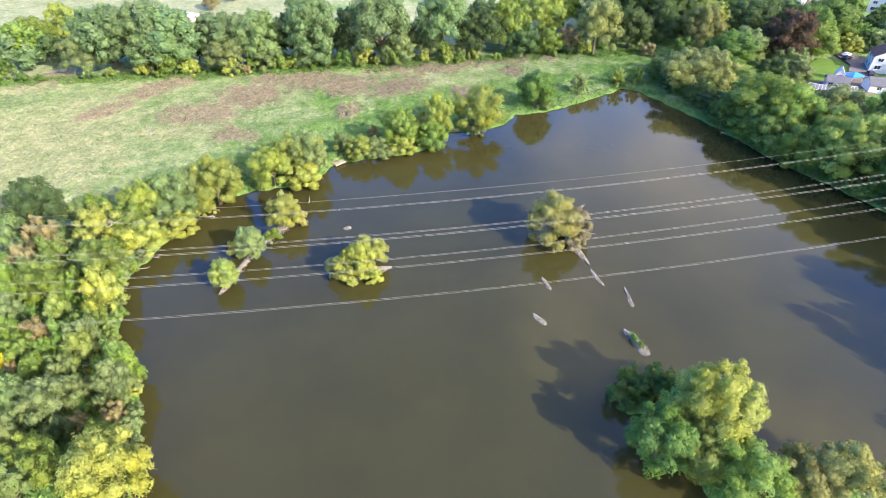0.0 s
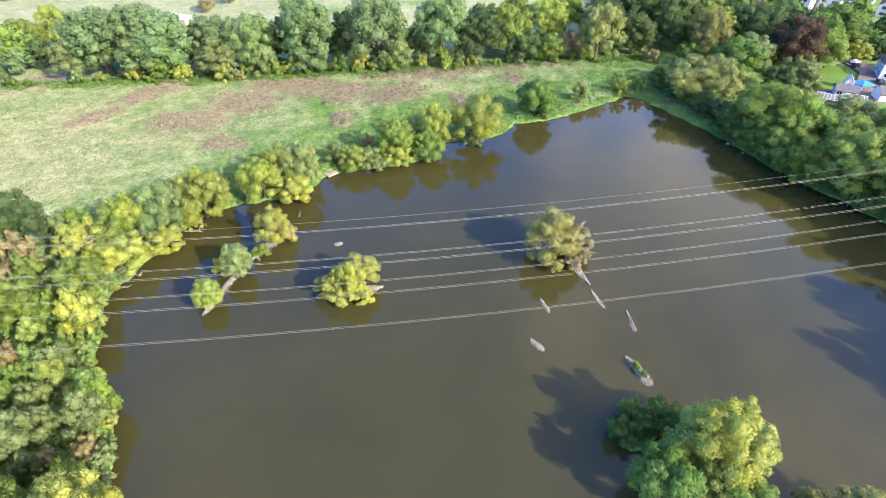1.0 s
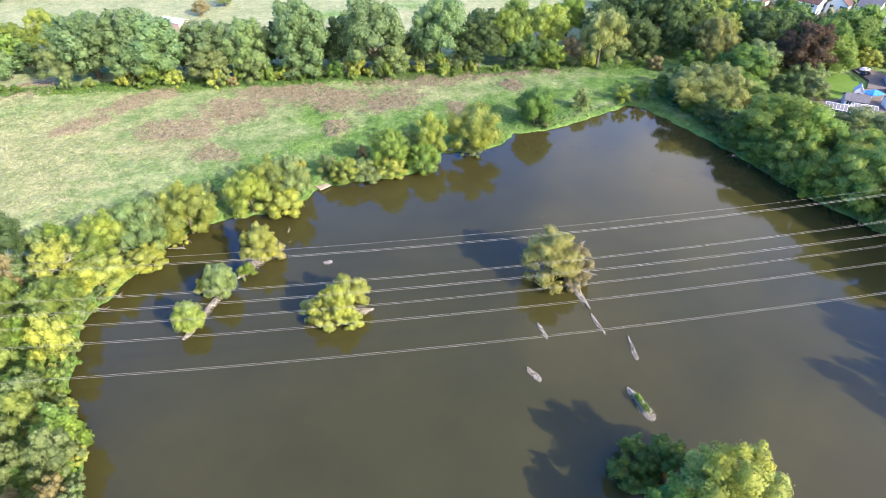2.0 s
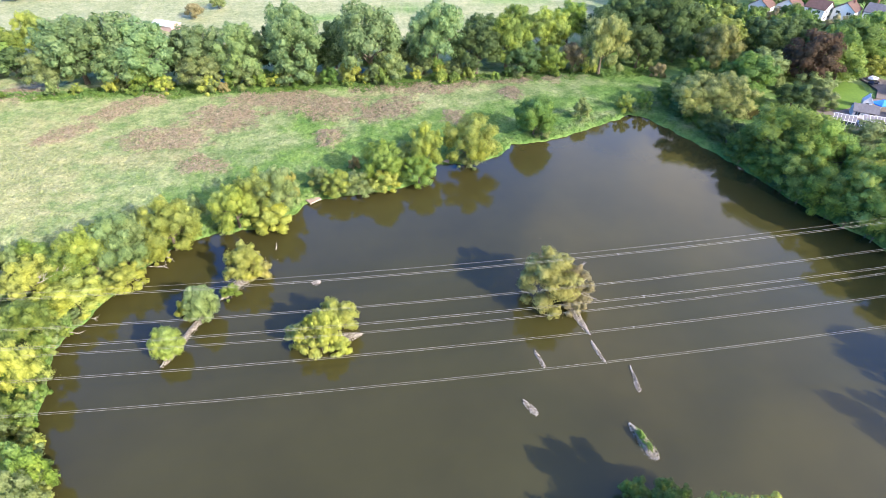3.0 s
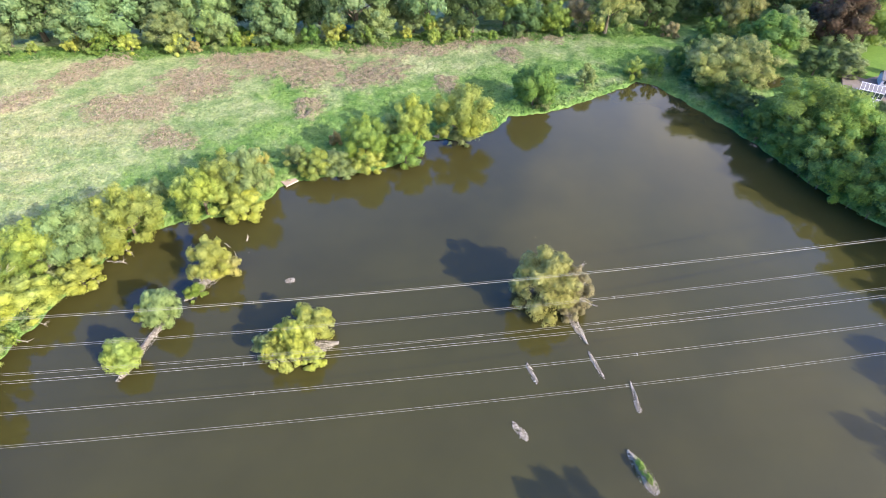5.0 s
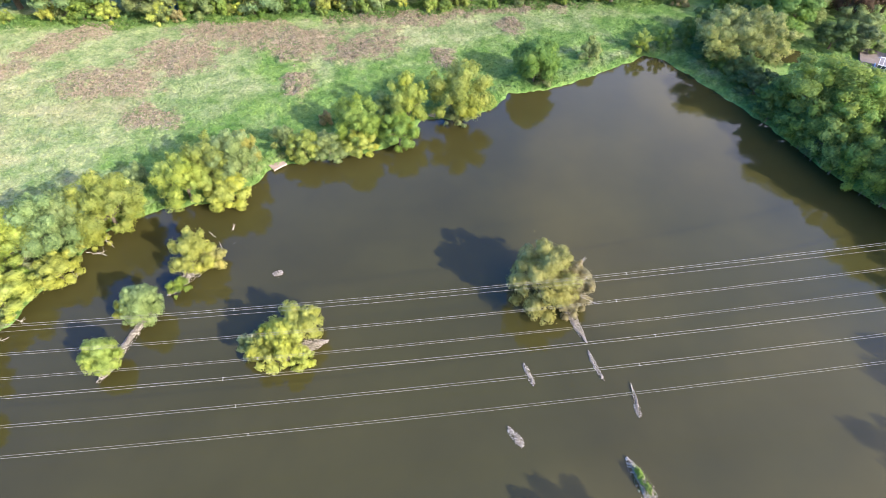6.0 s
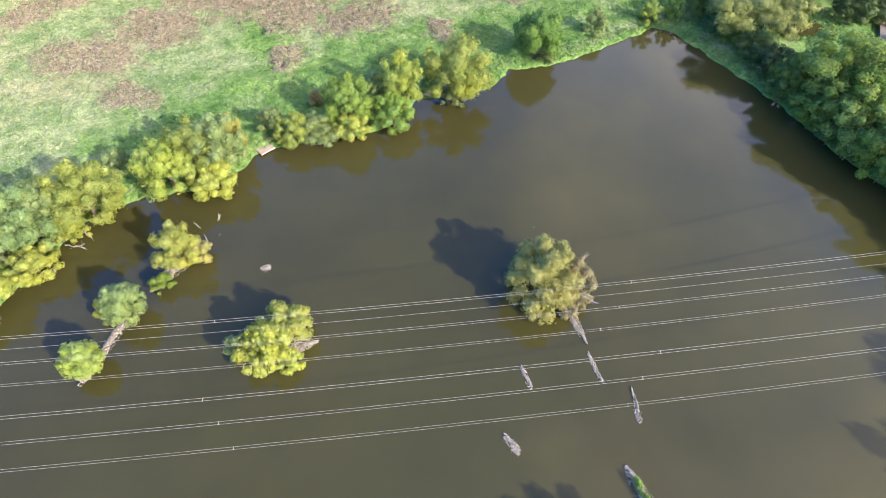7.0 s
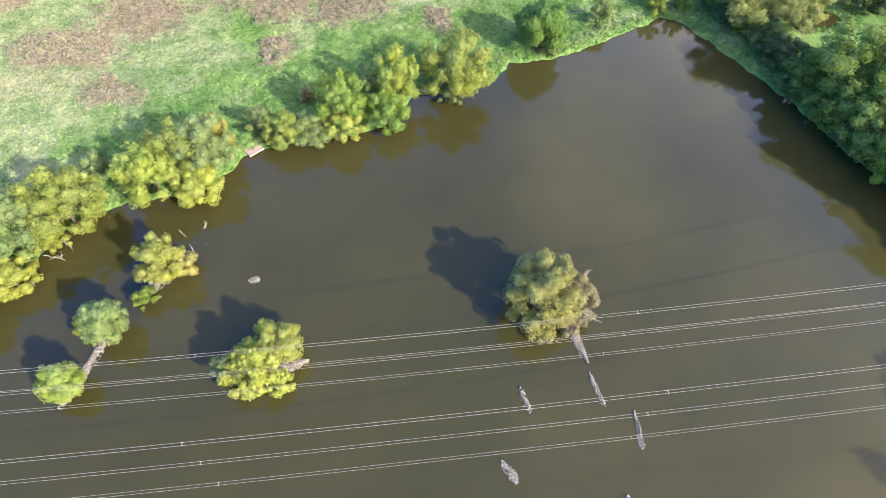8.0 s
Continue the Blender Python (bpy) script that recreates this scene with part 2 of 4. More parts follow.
def mesh_arrays(name, verts, faces, material, smooth=False, extra=None):
    """A mesh from arrays: faces all of one size, and extra ones of another size."""
    groups = [np.asarray(f, np.int32) for f in (faces, extra) if f is not None and len(f)]
    sizes = np.concatenate([np.full(len(f), f.shape[1], np.int32) for f in groups])
    me = bpy.data.meshes.new(name)
    me.vertices.add(len(verts))
    me.vertices.foreach_set("co", np.asarray(verts, np.float32).ravel())
    me.loops.add(int(sizes.sum()))
    me.loops.foreach_set("vertex_index", np.concatenate([f.ravel() for f in groups]))
    me.polygons.add(len(sizes))
    me.polygons.foreach_set("loop_start", np.concatenate([[0], np.cumsum(sizes)[:-1]]).astype(np.int32))
    me.polygons.foreach_set("loop_total", sizes)
    if smooth:
        me.polygons.foreach_set("use_smooth", np.ones(len(sizes), bool))
    me.materials.append(material)
    me.update(calc_edges=True)
    me.validate()
    return me


def part(name, bm, material, parent=None, label="", smooth=False):
    """Links a bmesh as one mesh object under a thing."""
    me = bpy.data.meshes.new(name)
    bm.to_mesh(me)
    bm.free()
    me.materials.append(material)
    if smooth:
        me.polygons.foreach_set("use_smooth", [True] * len(me.polygons))
    ob = new(name, me)
    ob.parent = parent
    if label:
        tagged(ob, label)
    return ob


def put(name, me, parent=None, label=""):
    ob = new(name, me)
    ob.parent = parent
    if label:
        tagged(ob, label)
    return ob


def add_box(bm, x, y, z, sx, sy, sz, turn=0.0, bevel=0.0):
    made = bmesh.ops.create_cube(bm, size=1.0, matrix=Matrix.Translation((x, y, z)) @ Matrix.Rotation(turn, 4, 'Z') @ Matrix.Diagonal((sx, sy, sz, 1)))
    if bevel:
        edges = list({e for v in made["verts"] for e in v.link_edges})
        bmesh.ops.bevel(bm, geom=edges, offset=bevel, segments=1, affect='EDGES')


def box_bm(x, y, z, sx, sy, sz, turn=0.0, bevel=0.0):
    bm = bmesh.new()
    add_box(bm, x, y, z, sx, sy, sz, turn, bevel)
    return bm


def add_tube(bm, points, radii, sides=6):
    """A tapered tube along points."""
    rings = []
    for k, p in enumerate(points):
        p = Vector(p)
        a, b = Vector(points[max(k - 1, 0)]), Vector(points[min(k + 1, len(points) - 1)])
        d = (b - a).normalized()
        u = d.orthogonal().normalized()
        w = d.cross(u)
        rings.append([bm.verts.new(p + radii[k] * (u * math.cos(2 * math.pi * s / sides) + w * math.sin(2 * math.pi * s / sides))) for s in range(sides)])
    for a, b in zip(rings, rings[1:]):
        for s in range(sides):
            bm.faces.new((a[s], a[(s + 1) % sides], b[(s + 1) % sides], b[s]))
    bm.faces.new(rings[0][::-1])
    bm.faces.new(rings[-1])


# ---- the pond and the ground round it ----
SHORE = [(-37, -70), (-37, 20), (-39, 45), (-43, 61), (-46, 67), (-50.5, 73), (-52, 80), (-54.5, 90), (-52.5, 96), (-48, 106), (-42, 117), (-36.5, 121),
         (-31, 122.5), (-25, 122.5), (-17.5, 125.5), (-12.5, 132.5), (-3, 135), (8, 136), (16, 139), (22.5, 148), (31, 147), (40, 150.5), (45.5, 156.8), (57, 158),
         (66, 161.8), (77, 166.8), (88, 172.5), (91.5, 171.5), (94, 167), (100, 153), (106, 137), (109.5, 122), (113, 112), (117, 104), (122, 91), (120, 66), (112, 42), (105, 24), (98, 4), (90, -70)]


def outside(x, y, outline):
    """Signed distance to a closed outline: negative within."""
    best = np.full(x.shape, 1e9)
    inside = np.zeros(x.shape, bool)
    for (ax, ay), (bx, by) in zip(outline, outline[1:] + outline[:1]):
        dx, dy = bx - ax, by - ay
        t = np.clip(((x - ax) * dx + (y - ay) * dy) / (dx * dx + dy * dy), 0, 1)
        best = np.minimum(best, np.hypot(x - ax - t * dx, y - ay - t * dy))
        if ay != by:
            inside ^= ((ay > y) != (by > y)) & (x < (bx - ax) * (y - ay) / (by - ay) + ax)
    return np.where(inside, -best, best)


def wave(x, y, scale, seed):
    """Cheap smooth noise from a few turned sines, about -1 to 1."""
    r = np.random.RandomState(seed)
    total = np.zeros_like(x)
    for k in range(7):
        a, ph, f = r.uniform(0, 6.28), r.uniform(0, 6.28), r.uniform(0.6, 1.9) / scale
        total += np.sin((x * math.cos(a) + y * math.sin(a)) * f * 6.28 + ph)
    return total / 4.0


def grain(x, y, scale, seed):
    """Smooth value noise, 0 to 1, with one value a cell of that size."""
    u, v = x / scale, y / scale
    i, j = np.floor(u).astype(np.int64), np.floor(v).astype(np.int64)
    f, g = u - i, v - j
    f, g = f * f * (3 - 2 * f), g * g * (3 - 2 * g)

    def cell(a, b):
        h = (a * 374761393 + b * 668265263 + seed * 974634777) & 0x7FFFFFFF
        h = ((h ^ (h >> 13)) * 1274126177) & 0x7FFFFFFF
        return ((h ^ (h >> 16)) & 0xFFFF) / 65535.0
    return (cell(i, j) * (1 - f) + cell(i + 1, j) * f) * (1 - g) + (cell(i, j + 1) * (1 - f) + cell(i + 1, j + 1) * f) * g


# the wooded island: discs of firm ground
ISLE = [(38, 39, 2.2), (38.5, 47, 1.8), (43, 40, 4.4), (48, 37, 5), (46, 32, 3.5), (55, 31, 3.2), (61, 29, 3.6), (68, 26, 4)]


def ground_height(x, y):
    d = outside(x, y, SHORE) + 0.45 * wave(x, y, 7.0, 3) + 0.25 * wave(x, y, 2.3, 4)
    small = np.hypot((x - 128) / 8.0, (y - 169) / 4.5) - 1.0
    d = np.minimum(d, small * 4.5)
    for ix, iy, ir in ISLE:
        d = np.maximum(d, (ir - np.hypot(x - ix, y - iy)) * 0.7 + 0.3 * wave(x, y, 5.0, 9))
    bank = np.where(d < 0, np.maximum(d * 0.45, -1.8), 0.75 * (1 - np.exp(-np.clip(d, 0, 400) / 0.9)))
    land = np.clip(d / 6.0, 0, 1)
    bumps = land * (0.16 * wave(x, y, 9.0, 5) + 0.10 * wave(x, y, 3.1, 6))
    rise = np.clip(y - 235, 0, 2000) * 0.035 + np.clip(x - 150, 0, 2000) * 0.015
    return bank + bumps + np.minimum(rise, 14 + rise * 0.12), d


def grid_lines(lo, hi, step, reach):
    inner = np.arange(lo, hi + step / 2, step)
    outer, w = [], step
    at = hi
    while at < reach:
        w *= 1.22
        at += w
        outer.append(at)
    left, w, at = [], step, lo
    while at > -reach:
        w *= 1.22
        at -= w
        left.append(at)
    return np.concatenate([left[::-1], inner, outer])


# stands of brown weeds, lush hollows and dry turf in the meadow: centre, half lengths, turn
WEEDS = [(-86, 177, 9, 4.5, 50), (-78, 189, 9, 5, 45), (-70, 198, 10, 5, 30), (-42, 183, 11, 10, 0), (-56, 169, 13, 7, -10), (-42, 153, 7, 4, -30), (-27, 194, 16, 8, -8),
         (-9, 187, 11, 10, -15), (10, 183, 12, 7, 25), (-8, 166, 4, 6.5, 0), (21, 200, 22, 5, 0), (30.5, 175, 4, 5, 0), (52, 192, 4, 5, 0), (51, 203, 24, 3.5, 0), (-115, 211, 8, 10, 0)]
LUSH = [(20, 160, 62, 17, 20), (-25, 138, 24, 9, 12), (-49, 90, 9, 34, -8), (160, 150, 75, 62, 0), (130, 215, 55, 35, 0), (240, 270, 90, 60, 0), (-70, 312, 70, 2.5, 4), (-10, 282, 60, 2.0, -6), (60, 300, 50, 4, 10), (-15, 175, 6.5, 10, 20), (-30, 206, 125, 5.5, -1), (60, 168, 40, 4, 24), (-28, 127, 14, 4, 5), (0, 145, 30, 6, 15), (60, 180, 25, 8, 20), (90, 186, 14, 10, 0), (-62, 78, 14, 26, 0), (-52, 50, 12, 12, 0)]
DRY = [(-100, 150, 30, 40, 0), (-7, 190, 3.7, 3, 0), (5, 198, 5, 3, 0), (-10, 153, 2.4, 2.6, 0), (-60, 158, 14, 5, 0), (-125, 205, 18, 12, 0), (-140, 285, 60, 20, 10), (20, 262, 60, 18, 0), (-50, 176, 10, 5, 0)]


def cover_of(x, y, patches, seed):
    grown = 1.42
    amount = np.zeros_like(x)
    jitter = 0.20 * wave(x, y, 9.0, seed) + 0.12 * wave(x, y, 3.5, seed + 1) + 0.35 * (grain(x, y, 4.0, seed) - 0.5)
    for cx, cy, a, b, turn in patches:
        c, s = math.cos(radians(turn)), math.sin(radians(turn))
        u, v = (x - cx) * c + (y - cy) * s, -(x - cx) * s + (y - cy) * c
        amount = np.maximum(amount, np.clip(2.0 * (1.0 - np.hypot(u / a, v / b) / grown + jitter) - 0.12, 0, 1))
    return amount


def cover_paint(x, y, d):
    """Weeds, lush growth and dry turf: lush along the water's edge as well."""
    weeds, lush, dry = (cover_of(x, y, patches, seed) for patches, seed in ((WEEDS, 21), (LUSH, 31), (DRY, 41)))
    return weeds, np.maximum(lush, np.clip(1.3 - np.abs(d) / 3.2 + 0.3 * wave(x, y, 4.0, 8), 0, 1)), np.maximum(dry, np.clip((y - 226) / 9 + 0.3 * wave(x, y, 12.0, 6), 0, 1) * np.clip((140 - x) / 30, 0, 1))


def tussocks_of(x, y, d, cover):
    """Relief of the sward: low in the turf, taller in the weeds and the lush strips."""
    near = (x > -136) & (x < 146) & (y > 14) & (y < 241) & (d > 0.6)
    lumps = (0.55 * grain(x, y, 2.3, 1) + 0.45 * grain(x, y, 1.15, 2) + 0.3 * grain(x, y, 0.7, 3)) * (0.35 + 0.65 * grain(x, y, 9.0, 4))
    return near * lumps * np.clip(d / 4, 0, 1) * (0.45 + 0.85 * cover[0] + 0.35 * cover[1])


def build_ground():
    xs, ys = grid_lines(-135, 145, 0.62, 4200), grid_lines(15, 240, 0.62, 4200)
    gx, gy = np.meshgrid(xs, ys)
    gz, d = ground_height(gx, gy)
    cover = cover_paint(gx, gy, d)
    gz = gz + tussocks_of(gx, gy, d, cover)
    verts = np.stack([gx, gy, gz], -1).reshape(-1, 3)
    w, h = len(xs), len(ys)
    i = (np.arange(h - 1)[:, None] * w + np.arange(w - 1)[None, :]).ravel()
    me = mesh_arrays("ground", verts, np.stack([i, i + 1, i + w + 1, i + w], -1), GROUND, smooth=True)
    layer = me.color_attributes.new("cover", 'FLOAT_COLOR', 'POINT')
    paint = np.ones((len(verts), 4), np.float32)
    for k, amount in enumerate(cover):
        paint[:, k] = amount.ravel()
    layer.data.foreach_set("color", paint.ravel())
    tagged(new("ground", me), "rough autumn meadow grass with brown weed patches", "meadow", kind="structure")


build_ground()
water = new("water", mesh_from("water", [(-75, -80, 0), (145, -80, 0), (145, 190, 0), (-75, 190, 0)], [(0, 1, 2, 3)], WATER))
tagged(water, "calm silty olive-brown pond water", "pond", kind="structure")


def height_at(x, y):
    return float(ground_height(np.array([float(x)]), np.array([float(y)]))[0][0])


# ---- trees ----
def leaf_sprays(points, normals, length, width, rng, hang=0.0):
    """Pointed leaf sprays at points; hang turns their long axis downward."""
    n = len(points)
    side = rng.normal(size=(n, 3))
    if hang:
        side = side * (1 - hang) + np.array([0, 0, -1.6]) * hang
    side -= normals * np.sum(side * normals, 1, keepdims=True)
    side /= np.linalg.norm(side, axis=1, keepdims=True) + 1e-9
    cross = np.cross(normals, side)
    size = rng.uniform(0.7, 1.35, (n, 1))
    a, b = side * length * size, cross * width * size
    lift = normals * width * 0.5 * size
    verts = np.stack([points - a * 0.8 + b, points + a * 1.2 + lift * rng.uniform(-1, 1, (n, 1)), points - a * 0.8 - b], 1).reshape(-1, 3)
    return verts, np.arange(3 * n).reshape(n, 3)[:, ::-1]


def crown_mesh(name, boughs, length, width, cover, seed, hang=0.0, core=0.62, clump=0.5):
    """A crown: boughs (centre, radii) filled with inner leaf masses and wrapped in leaf sprays."""
    rng = np.random.RandomState(seed)
    centres = np.array([b[0] for b in boughs], float)
    radii = np.array([b[1] for b in boughs], float)
    vs, qs, cores, normals, count = [], [], [], [], 0
    for k, (c, r) in enumerate(zip(centres, radii)):
        area = 4 * math.pi * (r.mean() ** 2)
        n = int(cover * area / (2 * length * width) * (0.9 if r[0] > 0.5 * radii[:, 0].max() else 0.8))
        d = rng.normal(size=(n, 3))
        d /= np.linalg.norm(d, axis=1, keepdims=True)
        # most leaves gather in tufts round twig ends
        tufts_here = max(5, int(0.8 * area / clump ** 2))
        ends = rng.normal(size=(tufts_here, 3)) + np.array([0, 0, 0.15])
        ends /= np.linalg.norm(ends, axis=1, keepdims=True)
        pick = rng.randint(0, tufts_here, n)
        loose = rng.rand(n) < 0.46
        away = rng.normal(size=(n, 3)) * clump * 0.36 * rng.uniform(0.55, 1.55, tufts_here)[pick][:, None]
        away -= ends[pick] * np.sum(away ** 2, 1, keepdims=True) * 0.9 / clump
        out_to = (rng.uniform(0.80, 1.10, tufts_here) + np.where(rng.rand(tufts_here) < 0.12, 0.14, 0.0))[pick][:, None]
        lump = 1.0 + 0.10 * np.sin(d[:, 0] * 7 + k) * np.sin(d[:, 1] * 7 + 2 * k) * np.sin(d[:, 2] * 7 + 3 * k) + 0.10 * np.sin(d[:, 2] * 13 + k) * np.sin(d[:, 0] * 12 + 2 * k)
        reach = (rng.uniform(0.68, 1.14, n) + np.where(rng.rand(n) < 0.14, rng.uniform(0, 0.24, n), 0)) * lump
        p = np.where(loose[:, None], c + d * r * reach[:, None] * 0.92, c + ends[pick] * r * out_to + away)
        d = np.where(loose[:, None], d, ends[pick] * 0.75 + away / clump * 1.3)
        d /= np.linalg.norm(d, axis=1, keepdims=True) + 1e-9
        keep = (p[:, 2] > 0.15)
        for j in range(len(centres)):
            if j != k:
                keep &= np.sum(((p - centres[j]) / radii[j]) ** 2, 1) > 0.84
        keep &= ~((d[:, 2] < -0.4) & (rng.rand(n) < 0.7))
        p, d = p[keep], d[keep]
        nn = d * 1.0 + rng.normal(size=p.shape) * 0.42 + np.array([0, 0, 0.25])
        nn /= np.linalg.norm(nn, axis=1, keepdims=True)
        v, q = leaf_sprays(p, nn, length, width, rng, hang)
        soft = d * 0.75 + nn * 0.6 + (p - centres.mean(0)) / (np.linalg.norm(p - centres.mean(0), axis=1, keepdims=True) + 1e-6) * 0.3
        normals.append(np.repeat(soft / np.linalg.norm(soft, axis=1, keepdims=True), 3, axis=0))
        vs.append(v), qs.append(q + count)
        count += len(v)
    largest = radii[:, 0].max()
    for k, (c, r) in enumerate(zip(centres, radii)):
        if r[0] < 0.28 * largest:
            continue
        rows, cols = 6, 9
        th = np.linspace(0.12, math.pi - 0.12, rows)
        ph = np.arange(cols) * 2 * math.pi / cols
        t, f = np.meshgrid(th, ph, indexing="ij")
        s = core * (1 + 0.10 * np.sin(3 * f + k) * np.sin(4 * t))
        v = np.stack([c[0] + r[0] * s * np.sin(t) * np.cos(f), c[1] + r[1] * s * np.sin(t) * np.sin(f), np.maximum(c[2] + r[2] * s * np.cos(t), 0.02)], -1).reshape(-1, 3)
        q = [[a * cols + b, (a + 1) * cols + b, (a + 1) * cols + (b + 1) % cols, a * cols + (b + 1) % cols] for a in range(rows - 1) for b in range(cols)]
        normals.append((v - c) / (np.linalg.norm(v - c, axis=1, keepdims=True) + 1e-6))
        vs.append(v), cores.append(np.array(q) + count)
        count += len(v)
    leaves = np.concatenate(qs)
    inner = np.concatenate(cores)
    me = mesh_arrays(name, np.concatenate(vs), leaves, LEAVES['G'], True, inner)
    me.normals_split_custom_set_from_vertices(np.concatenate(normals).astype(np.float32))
    return me


def make_boughs(radius, middle, count, seed, size=(0.34, 0.5), flat=0.9, low=-0.35, sprigs=8):
    """Boughs round a middle of that height: uneven lumps with gaps between them."""
    rng = np.random.RandomState(seed)
    out = [((0, 0, middle), (radius * 0.5, radius * 0.5, radius * 0.5 * flat))]
    for k in range(count):
        z = low + (1.0 - low) * ((k + 0.5) / count)
        a = k * 2.39996 + rng.uniform(-0.35, 0.35)
        s = math.sqrt(max(0.0, 1 - z * z)) if z > 0 else 1.0
        r = radius * rng.uniform(*size)
        reach = (radius - r * 0.75) * rng.uniform(0.82, 1.12)
        out.append(((reach * s * math.cos(a), reach * s * math.sin(a), max(middle + reach * z * flat, r * 0.6)), (r, r * rng.uniform(0.85, 1.15), r * rng.uniform(0.75, 1.0))))
    big = list(out)
    for (cx, cy, cz), (rx, ry, rz) in big:
        for _ in range(sprigs):
            d = rng.normal(size=3)
            d[2] = abs(d[2]) * 0.9 - 0.25
            away = np.array([cx, cy, (cz - middle) * 1.2 + 0.2])
            d = d / np.linalg.norm(d) + 0.55 * away / (np.linalg.norm(away) + 1e-6)
            d /= np.linalg.norm(d)
            p = np.array([cx, cy, cz]) + d * np.array([rx, ry, rz]) * rng.uniform(0.80, 1.12)
            r = min(0.5 * (rx + ry), 0.45 * radius) * rng.uniform(0.22, 0.46)
            if p[2] > 0.2:
                out.append((tuple(p), (r, r * rng.uniform(0.8, 1.25), r * rng.uniform(0.7, 1.0))))
    return out


def trunk_mesh(name, radius, height, seed, thick=0.045):
    """A tapered trunk that forks into limbs."""
    rng = random.Random(seed)
    bm = bmesh.new()
    r0 = height * thick
    lean = rng.uniform(-0.06, 0.06)
    add_tube(bm, [(0, 0, -0.5), (0.1 * r0, 0, height * 0.2), (lean * height * 0.5, 0, height * 0.55), (lean * height, 0.0, height * 0.95)], [r0 * 1.35, r0, r0 * 0.7, r0 * 0.2], 8)
    for k in range(6):
        a = k * 1.05 + rng.uniform(-0.3, 0.3)
        z = height * rng.uniform(0.25, 0.55)
        e = radius * rng.uniform(0.5, 0.8)
        add_tube(bm, [(0, 0, z), (e * 0.45 * math.cos(a), e * 0.45 * math.sin(a), z + height * 0.14), (e * math.cos(a), e * math.sin(a), z + height * 0.30)], [r0 * 0.5, r0 * 0.32, r0 * 0.1], 5)
    me = bpy.data.meshes.new(name)
    bm.to_mesh(me)
    bm.free()
    me.materials.append(BARK)
    return me


# each form: crown radius, height of the crown's middle, crown meshes, trunk mesh
FORMS = {}


def add_form(key, radius, middle, variants, boughs, leaf, cover, hang=0.0, **more):
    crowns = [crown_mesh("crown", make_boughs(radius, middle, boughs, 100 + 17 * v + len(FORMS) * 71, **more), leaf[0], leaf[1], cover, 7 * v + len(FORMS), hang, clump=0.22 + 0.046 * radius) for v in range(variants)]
    flat_reach = np.concatenate([np.array([(v.co.x, v.co.y) for v in c.vertices]) for c in crowns[:2]])
    FORMS[key] = (float(np.percentile(np.hypot(flat_reach[:, 0], flat_reach[:, 1]), 96)), middle, crowns, trunk_mesh("trunk", radius, middle * 1.25, len(FORMS)))


add_form("bush", 3.0, 2.4, 4, 12, (0.17, 0.095), 0.90, size=(0.20, 0.42), low=-0.9, sprigs=3)
add_form("tall", 9.0, 11.5, 5, 26, (0.33, 0.18), 0.88, size=(0.15, 0.36), low=-0.8, sprigs=3)
add_form("thicket", 5.0, 5.2, 4, 15, (0.36, 0.20), 0.86, size=(0.20, 0.42), low=-0.7, sprigs=3)
add_form("tree", 5.0, 5.2, 4, 20, (0.20, 0.11), 0.86, size=(0.16, 0.38), low=-0.95, sprigs=3)
add_form("fine_bush", 3.0, 2.4, 4, 14, (0.115, 0.064), 0.86, size=(0.18, 0.40), low=-0.9, sprigs=4)
add_form("fine_tree", 5.0, 5.2, 4, 22, (0.13, 0.072), 0.86, size=(0.15, 0.36), low=-0.95, sprigs=4)
add_form("fine_big", 6.5, 6.8, 3, 28, (0.14, 0.078), 0.86, size=(0.14, 0.34), low=-0.95, sprigs=4)
add_form("shrub", 1.8, 1.5, 4, 10, (0.15, 0.082), 0.84, size=(0.24, 0.42), low=-0.5, sprigs=2)
add_form("brush", 5.0, 5.0, 2, 22, (0.20, 0.05), 0.82, hang=-0.75, size=(0.18, 0.34), low=-0.6, sprigs=4)
add_form("round", 4.0, 3.4, 2, 18, (0.15, 0.062), 0.95, hang=-0.45, size=(0.30, 0.46), low=-0.55, sprigs=2)
add_form("weeping", 8.0, 8.2, 2, 30, (0.32, 0.07), 0.82, hang=0.55, size=(0.12, 0.28), low=-0.7, sprigs=4)
add_form("fine_tall", 9.0, 9.0, 2, 34, (0.20, 0.11), 0.86, size=(0.13, 0.32), low=-0.8, sprigs=3)

KIND_WORDS = {
    'G': ("alder_tree", "green leafy", "alder"), 'L': ("sallow_tree", "light yellow-green", "sallow"), 'Y': ("sallow_tree", "yellowing autumn", "sallow"), 'O': ("hawthorn_tree", "olive green", "hawthorn"),
    'D': ("alder_tree", "dark green dense", "alder"), 'S': ("sallow_tree", "grey-green", "sallow"), 'P': ("poplar_tree", "tall pale green", "poplar"), 'W': ("willow_tree", "pale weeping", "willow"),
    'B': ("hawthorn_tree", "browning autumn", "hawthorn"), 'R': ("hawthorn_tree", "rust-coloured autumn", "hawthorn"), 'C': ("copper_beech_tree", "dark copper-leaved", "beech"), 'A': ("sallow_tree", "amber and olive", "sallow"), 'H': ("alder_tree", "deep shade-green spreading", "alder"), 'M': ("sallow_tree", "mottled olive", "sallow"), 'E': ("hawthorn_tree", "bright yellow", "hawthorn")}


